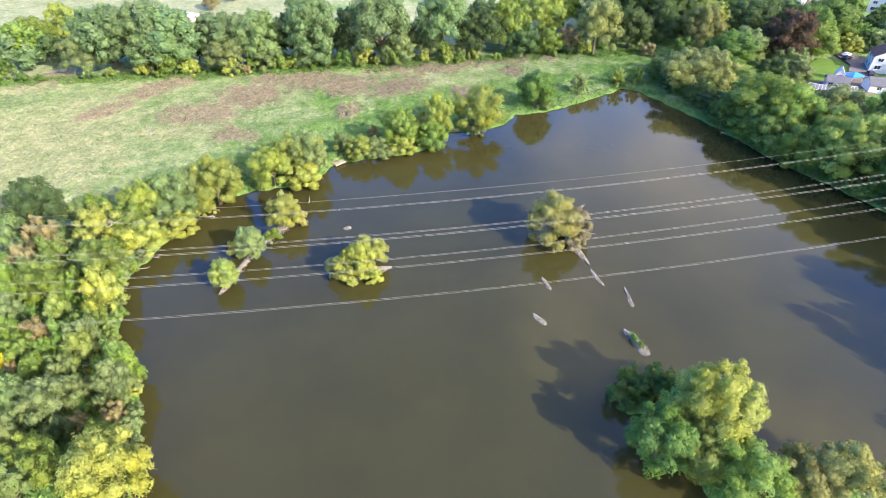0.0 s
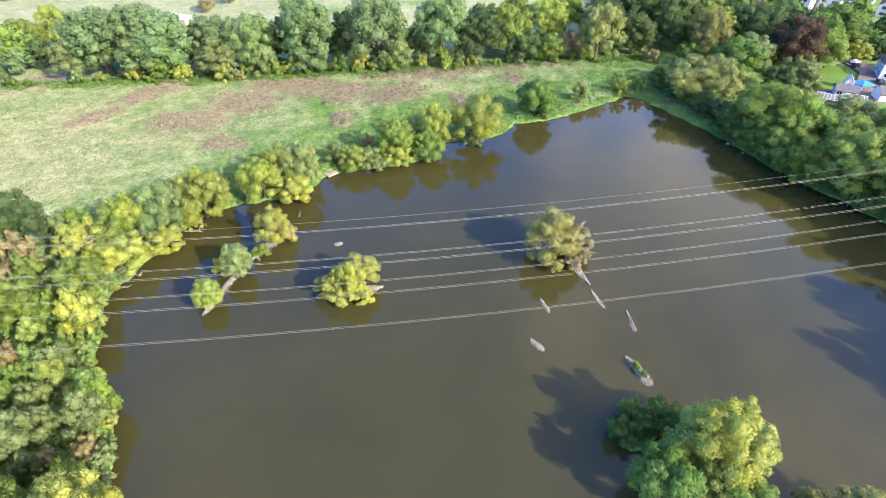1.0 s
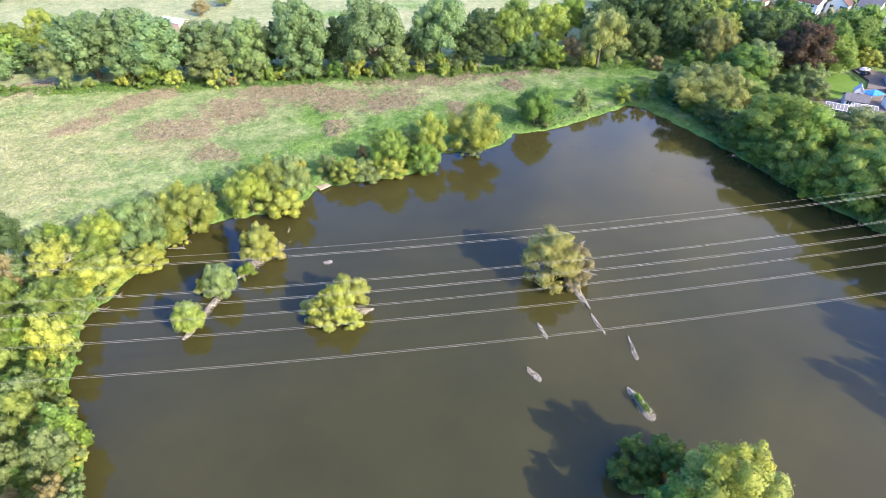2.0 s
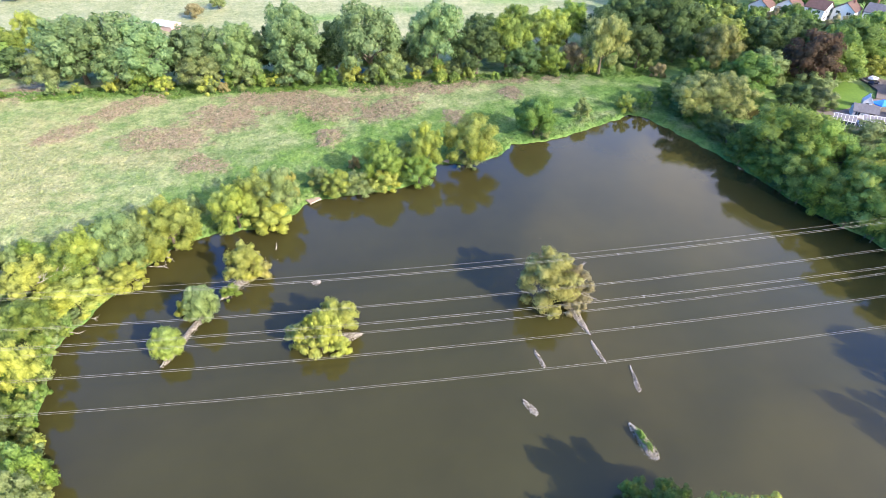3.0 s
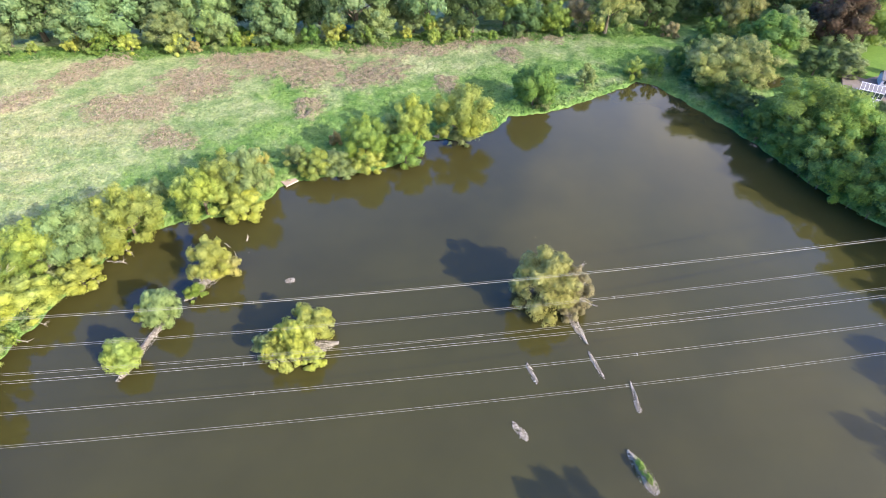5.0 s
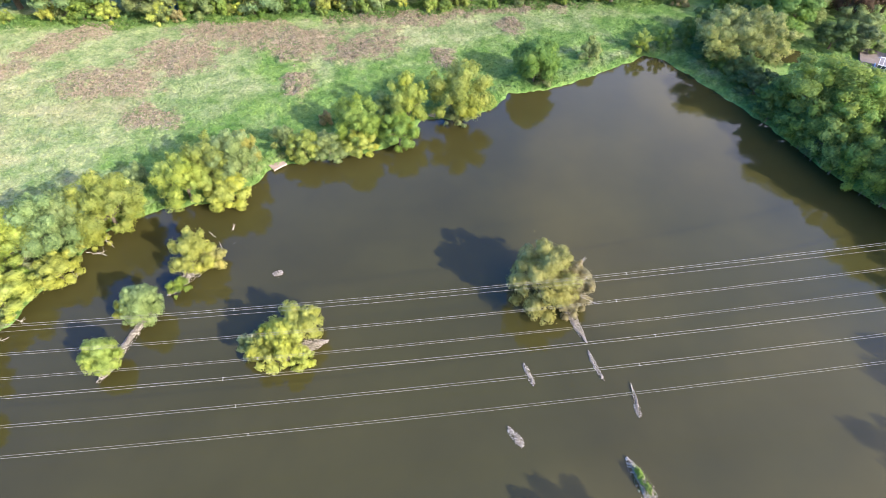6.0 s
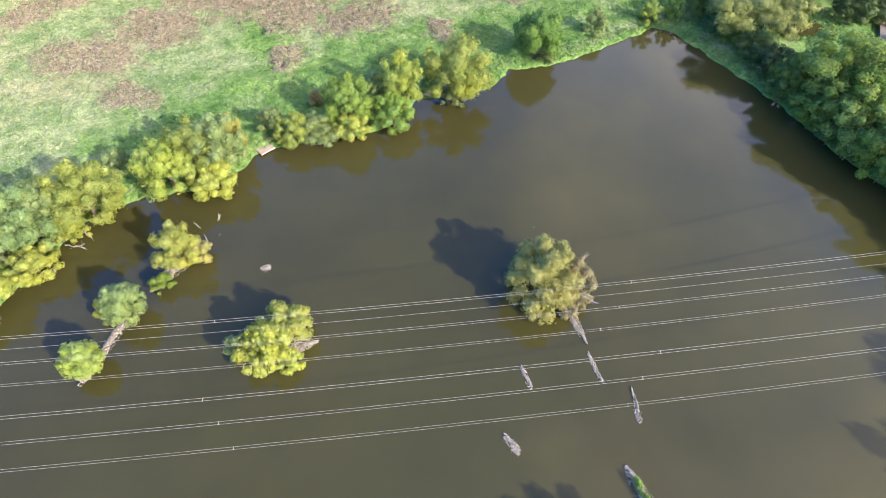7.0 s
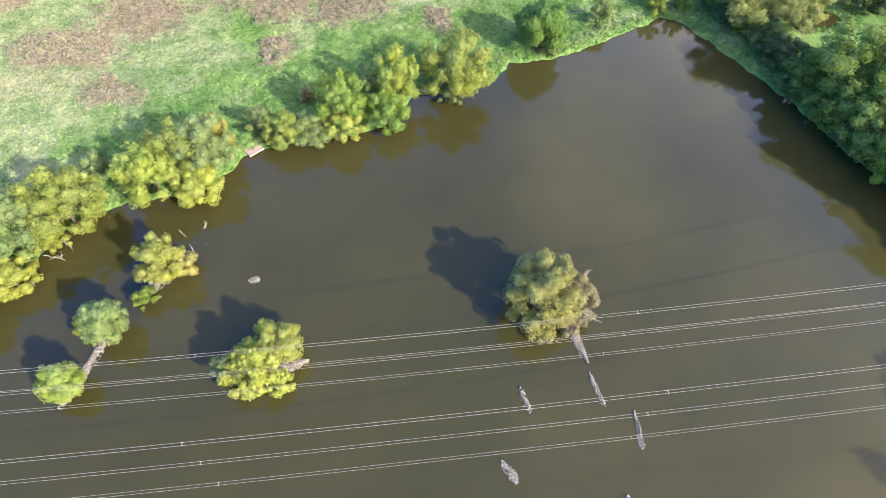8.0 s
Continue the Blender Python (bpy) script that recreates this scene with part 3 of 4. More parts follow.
def plant(x, y, radius, middle, kind, where, group, form="", fine=False):
    """A tree or bush whose crown has that radius and that height of its middle."""
    form = form or ("weeping" if kind == 'W' else "bush" if radius < 3.7 else "tree" if radius < 7.2 else "tall")
    if fine and form in ("bush", "tree"):
        form = "fine_big" if radius > 5.6 else "fine_" + form
    r0, m0, crowns, trunk = FORMS[form]
    rng = random.Random(int(x * 131 + y * 57))
    name, words, plain = KIND_WORDS[kind]
    if form.endswith(("bush", "shrub")):
        name = name.replace("_tree", "_bush")
    thing = new(name)
    s = radius / r0
    thing.matrix_basis = Matrix.LocRotScale((x, y, max(height_at(x, y), 0.05) - 0.05), Euler((0, 0, rng.uniform(0, 6.28))), (s, s * rng.uniform(0.92, 1.08), middle / m0))
    tagged(thing, f"{words} {plain} {'bush' if form.endswith(('bush', 'shrub')) else 'tree'} {where}", "bush" if form.endswith(("bush", "shrub")) else "tree", group)
    put("trunk", trunk, thing)
    crown = put("crown", rng.choice(crowns), thing)
    crown.material_slots[0].link = 'OBJECT'
    crown.material_slots[0].material = LEAVES[kind]
    return thing


def plant_all(rows, where, group):
    near = group in ("bank bushes", "scrub", "islet bushes", "island trees")
    for row in rows:
        if group == "scrub":
            row = (row[0], row[1], row[2] * (0.77 if row[2] < 5 else 0.92), row[3] * 1.08, *row[4:])
        plant(*row[:5], where, group, row[5] if len(row) > 5 else "", near)


# the belt of tall trees beyond the meadow
plant_all([(-140.5, 234.4, 6.6, 6.6, 'G'), (-131.4, 237.6, 8.0, 8.0, 'G'), (-123.5, 247.1, 6.6, 8.6, 'L'), (-103.8, 212.3, 8.3, 7.5, 'O', 'brush'), (-95.2, 216, 11.5, 13.6, 'P'),
           (-82.0, 213, 12.1, 14.2, 'P'), (-72.0, 212, 11.5, 13.0, 'P'), (-79.0, 208.7, 8.7, 8.7, 'P'), (-71.2, 207.2, 6.1, 5.5, 'G'), (-54.2, 214.2, 9.4, 11.5, 'P'),
           (-54.1, 207.3, 7.6, 6.9, 'O'), (-50.9, 202.5, 3.5, 3.2, 'Y'), (-65.4, 205.3, 3.7, 3.3, 'Y')], "in the tree belt beyond the meadow", "tree belt")
plant_all([(-40.1, 212.7, 8.9, 11.5, 'S'), (-37.9, 207.0, 5.2, 5.2, 'S'), (-46.0, 203.6, 2.1, 1.9, 'R'), (-21.0, 210.9, 10.9, 15.3, 'P'), (-21.2, 206.4, 6.9, 6.9, 'P'), (5.1, 210.1, 11.2, 15.7, 'P'),
           (11.1, 206.0, 6.4, 6.4, 'O'), (-2.1, 208.6, 4.2, 4.2, 'Y'), (29.3, 213.2, 10.4, 14.5, 'P'), (24.1, 212.9, 6.0, 6.0, 'O'), (34.9, 208.1, 4.0, 3.6, 'O'), (43.8, 210.6, 8.8, 10.6, 'D')], "in the tree belt beyond the meadow", "tree belt")
plant_all([(56.0, 214.6, 8.4, 11.7, 'G'), (59.9, 208.4, 6.6, 6.6, 'D'), (72.8, 223.0, 8.2, 11.5, 'L'), (71.6, 208.4, 5.8, 5.8, 'G'), (81.0, 210.5, 5.4, 5.4, 'B'), (89.1, 205.4, 9.6, 11.5, 'W'),
           (86.3, 236.4, 7.4, 10.4, 'G'), (106.2, 211.1, 7.8, 9.3, 'D'), (110.3, 201.1, 3.0, 2.7, 'B'), (98, 224, 9, 11, 'D'), (62, 232, 8, 11, 'G'), (48, 226, 8, 10, 'D'), (-8, 222, 7, 9, 'D'), (-30, 222, 7, 9, 'D')], "in the tree belt beyond the meadow", "tree belt")

# the wood on the far side of the pond
WOOD = "in the wood beside the pond"
plant_all([(138.5, 212.0, 9.0, 10.0, 'L'), (131.0, 201.0, 8.0, 9.6, 'W'), (122.1, 213.8, 6.7, 7.5, 'D'), (131.5, 180.5, 8.7, 8.6, 'H', 'tall'), (141.0, 187.0, 7.8, 8.2, 'O', 'tall'), (107.0, 165.5, 9.4, 7.6, 'W'),
           (113.5, 163.0, 9.0, 8.0, 'W'), (104.0, 168.5, 4.6, 3.6, 'D'), (116.2, 135.0, 11.8, 8.9, 'G', 'fine_tall'), (107.5, 140.0, 5.4, 5.0, 'H'), (109.5, 130.5, 5.6, 5.4, 'H'), (120.0, 127.5, 8.4, 8.4, 'G', 'fine_tall'), (142.6, 170.0, 5.4, 4.6, 'D'), (151.5, 168.5, 5.4, 3.8, 'O'), (184, 195, 4, 4.5, 'H'), (197, 191, 4.2, 4.2, 'D'), (177, 193, 4.5, 5, 'H')], WOOD, "pondside wood")
plant_all([(157.5, 186.0, 9.2, 11.2, 'C', 'tall'), (155.0, 177.5, 6.0, 5.0, 'O'), (170.5, 187.0, 8.2, 8.2, 'G'), (174.0, 198.0, 9.5, 10.0, 'H'), (187.5, 204.1, 10.5, 10.0, 'H'), (190.0, 191.0, 4.6, 4.0, 'Y'), (132.0, 126.5, 10.0, 8.0, 'O', 'fine_tall'), (125.0, 116.5, 6.6, 7.8, 'L', 'fine_tall'), (130.5, 106.5, 9.6, 9.6, 'H', 'fine_tall'),
           (138.7, 116.9, 8.1, 9.6, 'H', 'fine_tall'), (113.4, 113.5, 6.0, 6.4, 'G'), (119.8, 105.4, 9.0, 9.4, 'L', 'fine_tall'), (127.0, 95.4, 9.0, 10.8, 'H', 'fine_tall'), (111.0, 122.5, 6.0, 6.4, 'G'), (108.0, 149.0, 5.0, 4.0, 'D')], WOOD, "pondside wood")
plant_all([(103.0, 177.0, 5.0, 4.4, 'H'), (107.5, 156.5, 5.0, 4.4, 'D'), (104.5, 162.0, 3.6, 2.8, 'H'), (118.5, 112.5, 5.6, 7.6, 'Y', 'fine_tall'), (115.3, 119.0, 4.0, 2.3, 'H'), (169.9, 214.3, 9.5, 9.5, 'D'), (153.1, 206.0, 10.5, 10.5, 'D'), (123.9, 225.5, 11.0, 14.2, 'D'), (108.4, 232.5, 9.6, 12.5, 'D'),
           (123.5, 42, 8.5, 15, 'H'), (113, 29.5, 8, 14.4, 'H'), (103, 12, 8, 10.5, 'D'), (102, -2, 9, 12, 'H'), (130, 60, 8, 12, 'O'), (132, 85, 9, 11.5, 'H'), (139, 97, 9, 11, 'G'), (129.5, 77, 8, 11, 'H'), (141, 84, 9, 14, 'D'), (116, 34, 6, 10, 'H')], WOOD, "pondside wood")


def fill(count, x0, x1, y0, y1, sizes, kinds, keep, where, group, seed):
    """Undergrowth and further trees scattered where keep allows."""
    rng = random.Random(seed)
    spots = []
    for _ in range(count * 30):
        if len(spots) == count:
            break
        x, y = rng.uniform(x0, x1), rng.uniform(y0, y1)
        if keep(x, y) and all((x - a) ** 2 + (y - b) ** 2 > (0.9 * sizes[0]) ** 2 for a, b in spots):
            spots.append((x, y))
            r = rng.uniform(*sizes)
            plant(x, y, r, r * rng.uniform(0.75, 1.25), rng.choice(kinds), where, group, "thicket" if r > 3.5 else "shrub")


def shore_gap(x, y):
    return float(outside(np.array([float(x)]), np.array([float(y)]), SHORE)[0])


def in_garden(x, y):
    return 134 < x < 205 and 136 < y < 192 and x - y < 26 and x + y > 280


fill(52, 100, 215, 88, 232, (3.4, 5.6), "DDHHGO", lambda x, y: shore_gap(x, y) > 7 and not in_garden(x, y) and x > 98 + max(0, y - 165) * 0.3 and not (112 < x < 139 and 146 < y < 178), WOOD, "pondside wood", 11)
fill(40, 90, 320, 215, 330, (6.0, 9.0), "DHHGLO", lambda x, y: y > 222 and x > 95 + (y - 222) * 0.75 and not (x > 168 and y < 300 and y > 200), "in the wood behind the pond", "pondside wood", 12)
fill(8, -86, -40, 36, 108, (1.1, 2.3), "GGGGOOLLSBYR", lambda x, y: 0.6 < shore_gap(x, y) < 34, "in the scrub beside the pond", "scrub", 13)
fill(34, 90, 124, 88, 173, (1.1, 3.4), "DHHG", lambda x, y: y < 141 and -0.8 < shore_gap(x, y) < 2.2, "overhanging the shaded pond bank", "bank bushes", 15)
fill(14, 193, 250, 186, 208, (5.0, 7.0), "DHHO", lambda x, y: y > 194 or x > 200, WOOD, "pondside wood", 16)
fill(44, 176, 290, 206, 285, (3.6, 5.8), "DHHGB", lambda x, y: y < 262 - (x - 190) * 0.45 - 14, "in the back gardens", "garden bushes", 18)
fill(34, 200, 380, 262, 420, (6.0, 9.0), "DDHHO", lambda x, y: y > 274 - (x - 190) * 0.45, "behind the suburban houses", "pondside wood", 21)
fill(22, 96, 190, 230, 300, (5.5, 8.0), "DHHG", lambda x, y: x > 92 + (y - 222) * 0.6, "in the wood behind the pond", "pondside wood", 22)
fill(60, -62, -36, 38, 121, (0.9, 1.9), "YOGLGO", lambda x, y: -0.3 < shore_gap(x, y) < 1.4, "overhanging the pond bank", "scrub", 17)
fill(60, -142, 112, 200, 211, (1.6, 3.4), "GGOLSGYHH", lambda x, y: y > 200.5 + abs(x + 20) * 0.03, "at the foot of the tree belt", "tree belt", 19)
fill(14, -150, 40, 214, 232, (5.0, 7.5), "DGGPS", lambda x, y: True, "in the tree belt beyond the meadow", "tree belt", 14)

# bushes along the meadow bank
plant_all([(-61.9, 103.8, 5.4, 5.4, 'Y'), (-65.9, 112.1, 4.0, 4.0, 'G'), (-54.1, 110.7, 5.2, 6.2, 'L'), (-56.4, 106.1, 4.7, 4.7, 'G'), (-48.2, 112.1, 5.6, 6.7, 'S'), (-46.7, 115.2, 4.7, 6.2, 'S'), (-40.1, 117.4, 6.4, 6.8, 'L'),
           (-38.3, 121.6, 3.5, 3.5, 'Y'), (-38.7, 129.0, 2.9, 2.6, 'O'), (-42.1, 113.3, 2.1, 1.5, 'Y'), (-46.3, 105.4, 4.1, 2.9, 'Y'), (-53.0, 99.3, 5.4, 3.8, 'Y'), (-59.3, 100.0, 3.3, 2.3, 'Y'), (-58.3, 94.0, 4.5, 3.6, 'G')], "on the pond bank", "bank bushes")
plant_all([(-27.4, 123.8, 5.6, 6.2, 'L'), (-23.1, 127.0, 5.4, 6.5, 'L'), (-18.2, 127.6, 5.6, 6.6, 'O'), (-19.4, 122.5, 4.4, 3.7, 'Y'), (-17.2, 134.0, 3.1, 4.4, 'M'), (-9.3, 138.0, 3.2, 2.9, 'S'), (-5.0, 135.2, 3.9, 3.6, 'L'),
           (0.3, 135.2, 4.2, 3.3, 'O'), (6.8, 139.4, 5.4, 6.5, 'G'), (7.1, 136.0, 3.9, 3.2, 'Y'), (-0.7, 146.8, 1.8, 1.8, 'R'), (18.4, 144.5, 5.0, 7.1, 'L'), (16.1, 138.4, 4.7, 4.4, 'G'), (12.9, 146.7, 3.8, 3.8, 'S')], "on the pond bank beside the meadow", "bank bushes")
plant_all([(31.1, 147.1, 7.4, 7.3, 'L', 'brush'), (30.0, 145.4, 3.0, 2.1, 'O'), (52.7, 160.7, 6.0, 5.6, 'H', 'round'), (55.0, 159.4, 2.6, 2.0, 'O'), (70.6, 169.8, 3.3, 3.0, 'O'), (86.7, 174.1, 3.1, 3.1, 'L'), (93.9, 175.3, 2.8, 2.8, 'G')], "on the pond bank beside the meadow", "bank bushes")

# the scrub on the near bank
plant_all([(-39.6, 43.0, 5.7, 6.8, 'Y'), (-48.4, 46.2, 4.6, 4.6, 'G'), (-53.0, 43.6, 4.2, 4.2, 'S'), (-53.0, 48.7, 3.7, 3.7, 'L'), (-43.8, 50.2, 3.1, 2.8, 'G'), (-43.8, 55.2, 2.8, 2.2, 'R'), (-44.6, 59.0, 4.1, 3.7, 'O'), (-45.3, 63.5, 4.2, 4.2, 'G'),
           (-48.3, 64.0, 2.5, 2.3, 'G'), (-48.3, 57.5, 1.6, 1.1, 'G'), (-53.2, 70.5, 4.0, 3.7, 'O'), (-52.4, 68.1, 3.8, 3.4, 'L'), (-62.1, 73.5, 3.5, 3.2, 'R'), (-60.4, 70.3, 2.5, 2.2, 'G')], "in the scrub beside the pond", "scrub")
plant_all([(-59.7, 65.7, 3.0, 2.7, 'G'), (-55.1, 64.4, 3.3, 3.0, 'O'), (-51.8, 61.0, 2.8, 2.6, 'O'), (-67.2, 68.7, 1.8, 1.6, 'E'), (-64.6, 67.3, 1.8, 1.6, 'R'), (-53.0, 56.1, 4.9, 4.9, 'O'), (-58.9, 57.7, 4.3, 4.3, 'S'), (-49.0, 54.3, 2.2, 1.7, 'B'),
           (-50.3, 52.4, 3.0, 2.4, 'D'), (-67.8, 74.2, 3.6, 3.3, 'G'), (-70.6, 80.1, 3.5, 3.2, 'O'), (-61.8, 79.2, 3.1, 2.8, 'L'), (-71.7, 85.3, 4.2, 4.2, 'G'), (-65.7, 85.7, 5.4, 5.4, 'G'), (-72.7, 92.6, 3.6, 3.6, 'B')], "in the scrub beside the pond", "scrub")
plant_all([(-76.1, 91.8, 3.7, 3.7, 'G'), (-57.6, 89.4, 5.2, 5.2, 'G'), (-53.5, 80.7, 4.8, 4.4, 'Y'), (-55.8, 80.8, 2.8, 2.3, 'G'), (-54.2, 73.9, 4.0, 3.4, 'G'), (-80.1, 104.4, 4.7, 4.7, 'S'), (-71.9, 100.0, 4.8, 4.8, 'R'), (-75.9, 108.8, 6.6, 7.3, 'D'),
           (-68.6, 110.6, 3.4, 3.4, 'S'), (-57.3, 72.1, 3.7, 3.0, 'G'), (-63.5, 70.3, 3.8, 3.0, 'G'), (-61.3, 85.6, 4.0, 3.2, 'G'), (-60.2, 61.7, 3.6, 2.8, 'G'), (-57.9, 52.5, 4.5, 4.0, 'O'), (-67.6, 94.3, 4.3, 3.9, 'G')], "in the scrub beside the pond", "scrub")

# islets in the pond
plant_all([(-3.3, 88.6, 3.9, 3.8, 'Y'), (-10.8, 86.8, 2.4, 2.2, 'O'), (-8.3, 84.9, 3.1, 2.8, 'Y'), (-5.3, 84.7, 3.4, 3.8, 'Y'), (-6.6, 87.3, 3.2, 3.4, 'Y'), (-3.0, 83.7, 2.2, 1.6, 'Y'), (-33.1, 86.4, 2.9, 3.0, 'L', 'round'), (-29.1, 95.0, 3.3, 3.8, 'O', 'round'), (-32.5, 95.9, 1.9, 2.2, 'Y'), (-22.6, 105.3, 4.2, 4.8, 'Y'),
           (-20.3, 106.0, 2.6, 2.3, 'A'), (-24.0, 109.5, 1.6, 2.8, 'A'), (-25.2, 100.4, 2.1, 1.5, 'G')], "on a shingle islet in the pond", "islet bushes")
plant_all([(37.9, 92.6, 6.2, 6.1, 'M'), (43.0, 91.7, 3.7, 4.3, 'B'), (42.2, 88.6, 2.3, 2.0, 'B')], "on a shingle islet in the pond", "islet bushes")
plant_all([(47.2, 41.4, 6.3, 7.6, 'Y'), (42.9, 49.5, 3.1, 2.8, 'H'), (38.9, 51.6, 2.3, 2.2, 'G'), (36.2, 48.2, 2.6, 1.9, 'H'), (39.6, 48.4, 2.4, 2.2, 'H'), (37.6, 38.4, 5.0, 5.4, 'H'), (42.1, 42.2, 3.9, 4.6, 'G'), (42.9, 36.6, 4.4, 4.4, 'L'), (46.5, 32.1, 5.9, 4.7, 'G'), (55.7, 31.0, 4.2, 4.0, 'M'), (61.1, 29.1, 5.4, 4.8, 'M')], "on the wooded island", "island trees")


# ---- grass tufts and weeds ----
HERB_LEAVES = foliage("nettle_leaves", (0.035, 0.08, 0.022), (0.072, 0.135, 0.036), (0.135, 0.205, 0.06))
WEED_STEMS = foliage("brown_weed_stems", (0.075, 0.06, 0.042), (0.145, 0.116, 0.082), (0.235, 0.19, 0.14), 0.2)


def tufts(name, count, area, size, keep, material, seed, lean, label, category):
    """Countless tufts joined into one mesh, with the ground's own cover colours."""
    rng = np.random.RandomState(seed)
    x, y = rng.uniform(area[0], area[1], count), rng.uniform(area[2], area[3], count)
    z, d = ground_height(x, y)
    ok = keep(x, y, d, rng)
    x, y, z, d = x[ok], y[ok], z[ok], d[ok]
    cover = cover_paint(x, y, d)
    z = z + tussocks_of(x, y, d, cover)
    p = np.stack([x, y, z + size[0] * 0.25], -1)
    n = rng.normal(size=p.shape) * lean + np.array([0, 0, 1.0])
    n /= np.linalg.norm(n, axis=1, keepdims=True)
    v, q = leaf_sprays(p, n, size[0], size[1], rng)
    me = mesh_arrays(name, v, q, material)
    layer = me.color_attributes.new("cover", 'FLOAT_COLOR', 'POINT')
    paint = np.ones((len(v), 4), np.float32)
    for k, amount in enumerate(cover):
        paint[:, k] = np.repeat(amount, 3)
    layer.data.foreach_set("color", paint.ravel())
    tagged(new(name, me), label, category, kind="stuff")


tufts("meadow_grass", 260000, (-132, 110, 118, 212), (0.27, 0.13), lambda x, y, d, r: (d > 0.3), TUFTS, 51, 0.5, "tussocky pale green and straw meadow grass", "grass")
tufts("weed_patch", 280000, (-130, 80, 140, 212), (0.30, 0.13), lambda x, y, d, r: (d > 2) & (cover_of(x, y, WEEDS, 21) * (0.3 + 1.2 * grain(x, y, 1.7, 12)) > 0.22 + 0.85 * r.rand(len(x))), WEED_STEMS, 52, 1.1, "stands of dead brown dock and thistle stems", "weeds")
tufts("bank_herbs", 150000, (-90, 140, 30, 185), (0.40, 0.20), lambda x, y, d, r: (d > 0.05) & (d < 3.0 + 2 * r.rand(len(x))), TUFTS, 53, 0.9, "rank green herbs along the water's edge", "herbs")
tufts("scrub_herbs", 30000, (-90, -36, 36, 112), (0.45, 0.24), lambda x, y, d, r: (d > 0.2) & (d < 40), TUFTS, 54, 0.9, "green nettles and brambles between the bushes", "herbs")

tufts("belt_herbs", 26000, (-135, 112, 197, 209), (0.5, 0.26), lambda x, y, d, r: (y > 200.0 + 2.0 * np.abs(x + 20) / 100 + 2 * r.rand(len(x)) + 2.6 * wave(x, y, 17.0, 77) + wave(x, y, 5.0, 78)), HERB_LEAVES, 55, 0.9, "rank green nettles and herbs at the foot of the tree belt", "herbs")

# ---- shingle spits ----
def spit(x0, y0, x1, y1, w0, w1, height, seed, label):
    """A low bar of shingle from one end to the other with loose stones on it."""
    rng = np.random.RandomState(seed)
    thing = new("shingle_spit")
    a, b = np.array([x0, y0]), np.array([x1, y1])
    length = np.linalg.norm(b - a)
    u = (b - a) / length
    v = np.array([-u[1], u[0]])
    rows, cols = max(8, int(length * 2.2)), 9
    verts = []
    for i in range(rows):
        s = i / (rows - 1)
        half = (w0 + (w1 - w0) * s) * math.sqrt(max(0.02, 1 - (2 * s - 1) ** 4)) * (1 + 0.25 * math.sin(s * 17 + seed) + 0.15 * math.sin(s * 41 + seed))
        bend = 0.25 * math.sin(s * 5 + seed) * min(1.0, length / 5)
        for j in range(cols):
            c = 2 * j / (cols - 1) - 1
            p = a + u * length * s + v * (c * (half + 0.02) + bend)
            z = height * (1 - c * c) * (0.45 + 0.75 * rng.rand()) - 0.17 - 0.35 * abs(c) ** 6 - (0.25 if i in (0, rows - 1) else 0)
            verts.append((p[0], p[1], z))
    quads = [[i * cols + j, (i + 1) * cols + j, (i + 1) * cols + j + 1, i * cols + j + 1] for i in range(rows - 1) for j in range(cols - 1)]
    put("bar", mesh_from("bar", verts, quads, SHINGLE, True), thing)
    vs, qs = [], []
    for k in range(min(900, int(length * (w0 + w1) * 34))):
        s, c = rng.uniform(-0.03, 1.03), rng.uniform(-1.15, 1.15) * rng.rand() ** 0.3
        half = (w0 + (w1 - w0) * s) * math.sqrt(max(0.12, 1 - (2 * s - 1) ** 4)) * 1.15
        p = a + u * length * s + v * c * half
        z = max(height * (1 - c * c) * 0.85 - 0.08, -0.02)
        r = rng.uniform(0.04, 0.125)
        base = len(vs)
        turn = rng.uniform(0, 6.28)
        for dz, g in ((-0.4, 1.0), (0.55, 0.62)):
            for q in range(4):
                an = turn + q * 1.5708 + rng.uniform(-0.25, 0.25)
                vs.append((p[0] + r * g * math.cos(an), p[1] + r * g * math.sin(an) * 0.8, z + r * dz))
        qs += [[base + 4, base + 5, base + 6, base + 7]] + [[base + q, base + (q + 1) % 4, base + 4 + (q + 1) % 4, base + 4 + q] for q in range(4)]
    tagged(put("loose_shingle", mesh_from("loose_shingle", vs, qs, STONES), thing), kind="stuff")
    tagged(thing, label, "shingle islet", "shingle spits")
    return thing


PALE = "narrow pale shingle bar rising out of the pond"
spit(-9.4, 102.6, -7.6, 102.8, 0.7, 0.7, 0.35, 1, "small pale shingle mound in the pond")
spit(41.5, 92.5, 43.3, 82.5, 1.25, 0.42, 0.45, 2, "pale shingle bar below the largest islet tree")
spit(43.1, 80.8, 43.9, 75.5, 0.26, 0.5, 0.32, 3, PALE)
spit(32.1, 79.6, 32.8, 75.8, 0.34, 0.5, 0.32, 4, PALE)
spit(27.5, 69.6, 29.0, 66.6, 0.5, 0.8, 0.36, 5, PALE)
spit(48.0, 74.2, 47.5, 69.0, 0.1, 0.62, 0.34, 6, PALE)
spit(43.4, 63.2, 45.2, 57.0, 0.6, 1.25, 0.42, 7, "broad shingle bar with a strip of green weeds")
spit(-9.5, 86.0, 0.6, 87.3, 2.8, 0.7, 0.45, 8, "shingle islet under yellowing bushes")
spit(-29.5, 96.0, -34.0, 84.0, 0.8, 0.75, 0.5, 9, "bent pale shingle bar between two bushes")
spit(-22.5, 107.0, -27.0, 99.8, 2.0, 0.6, 0.5, 10, "shingle islet under an olive bush")

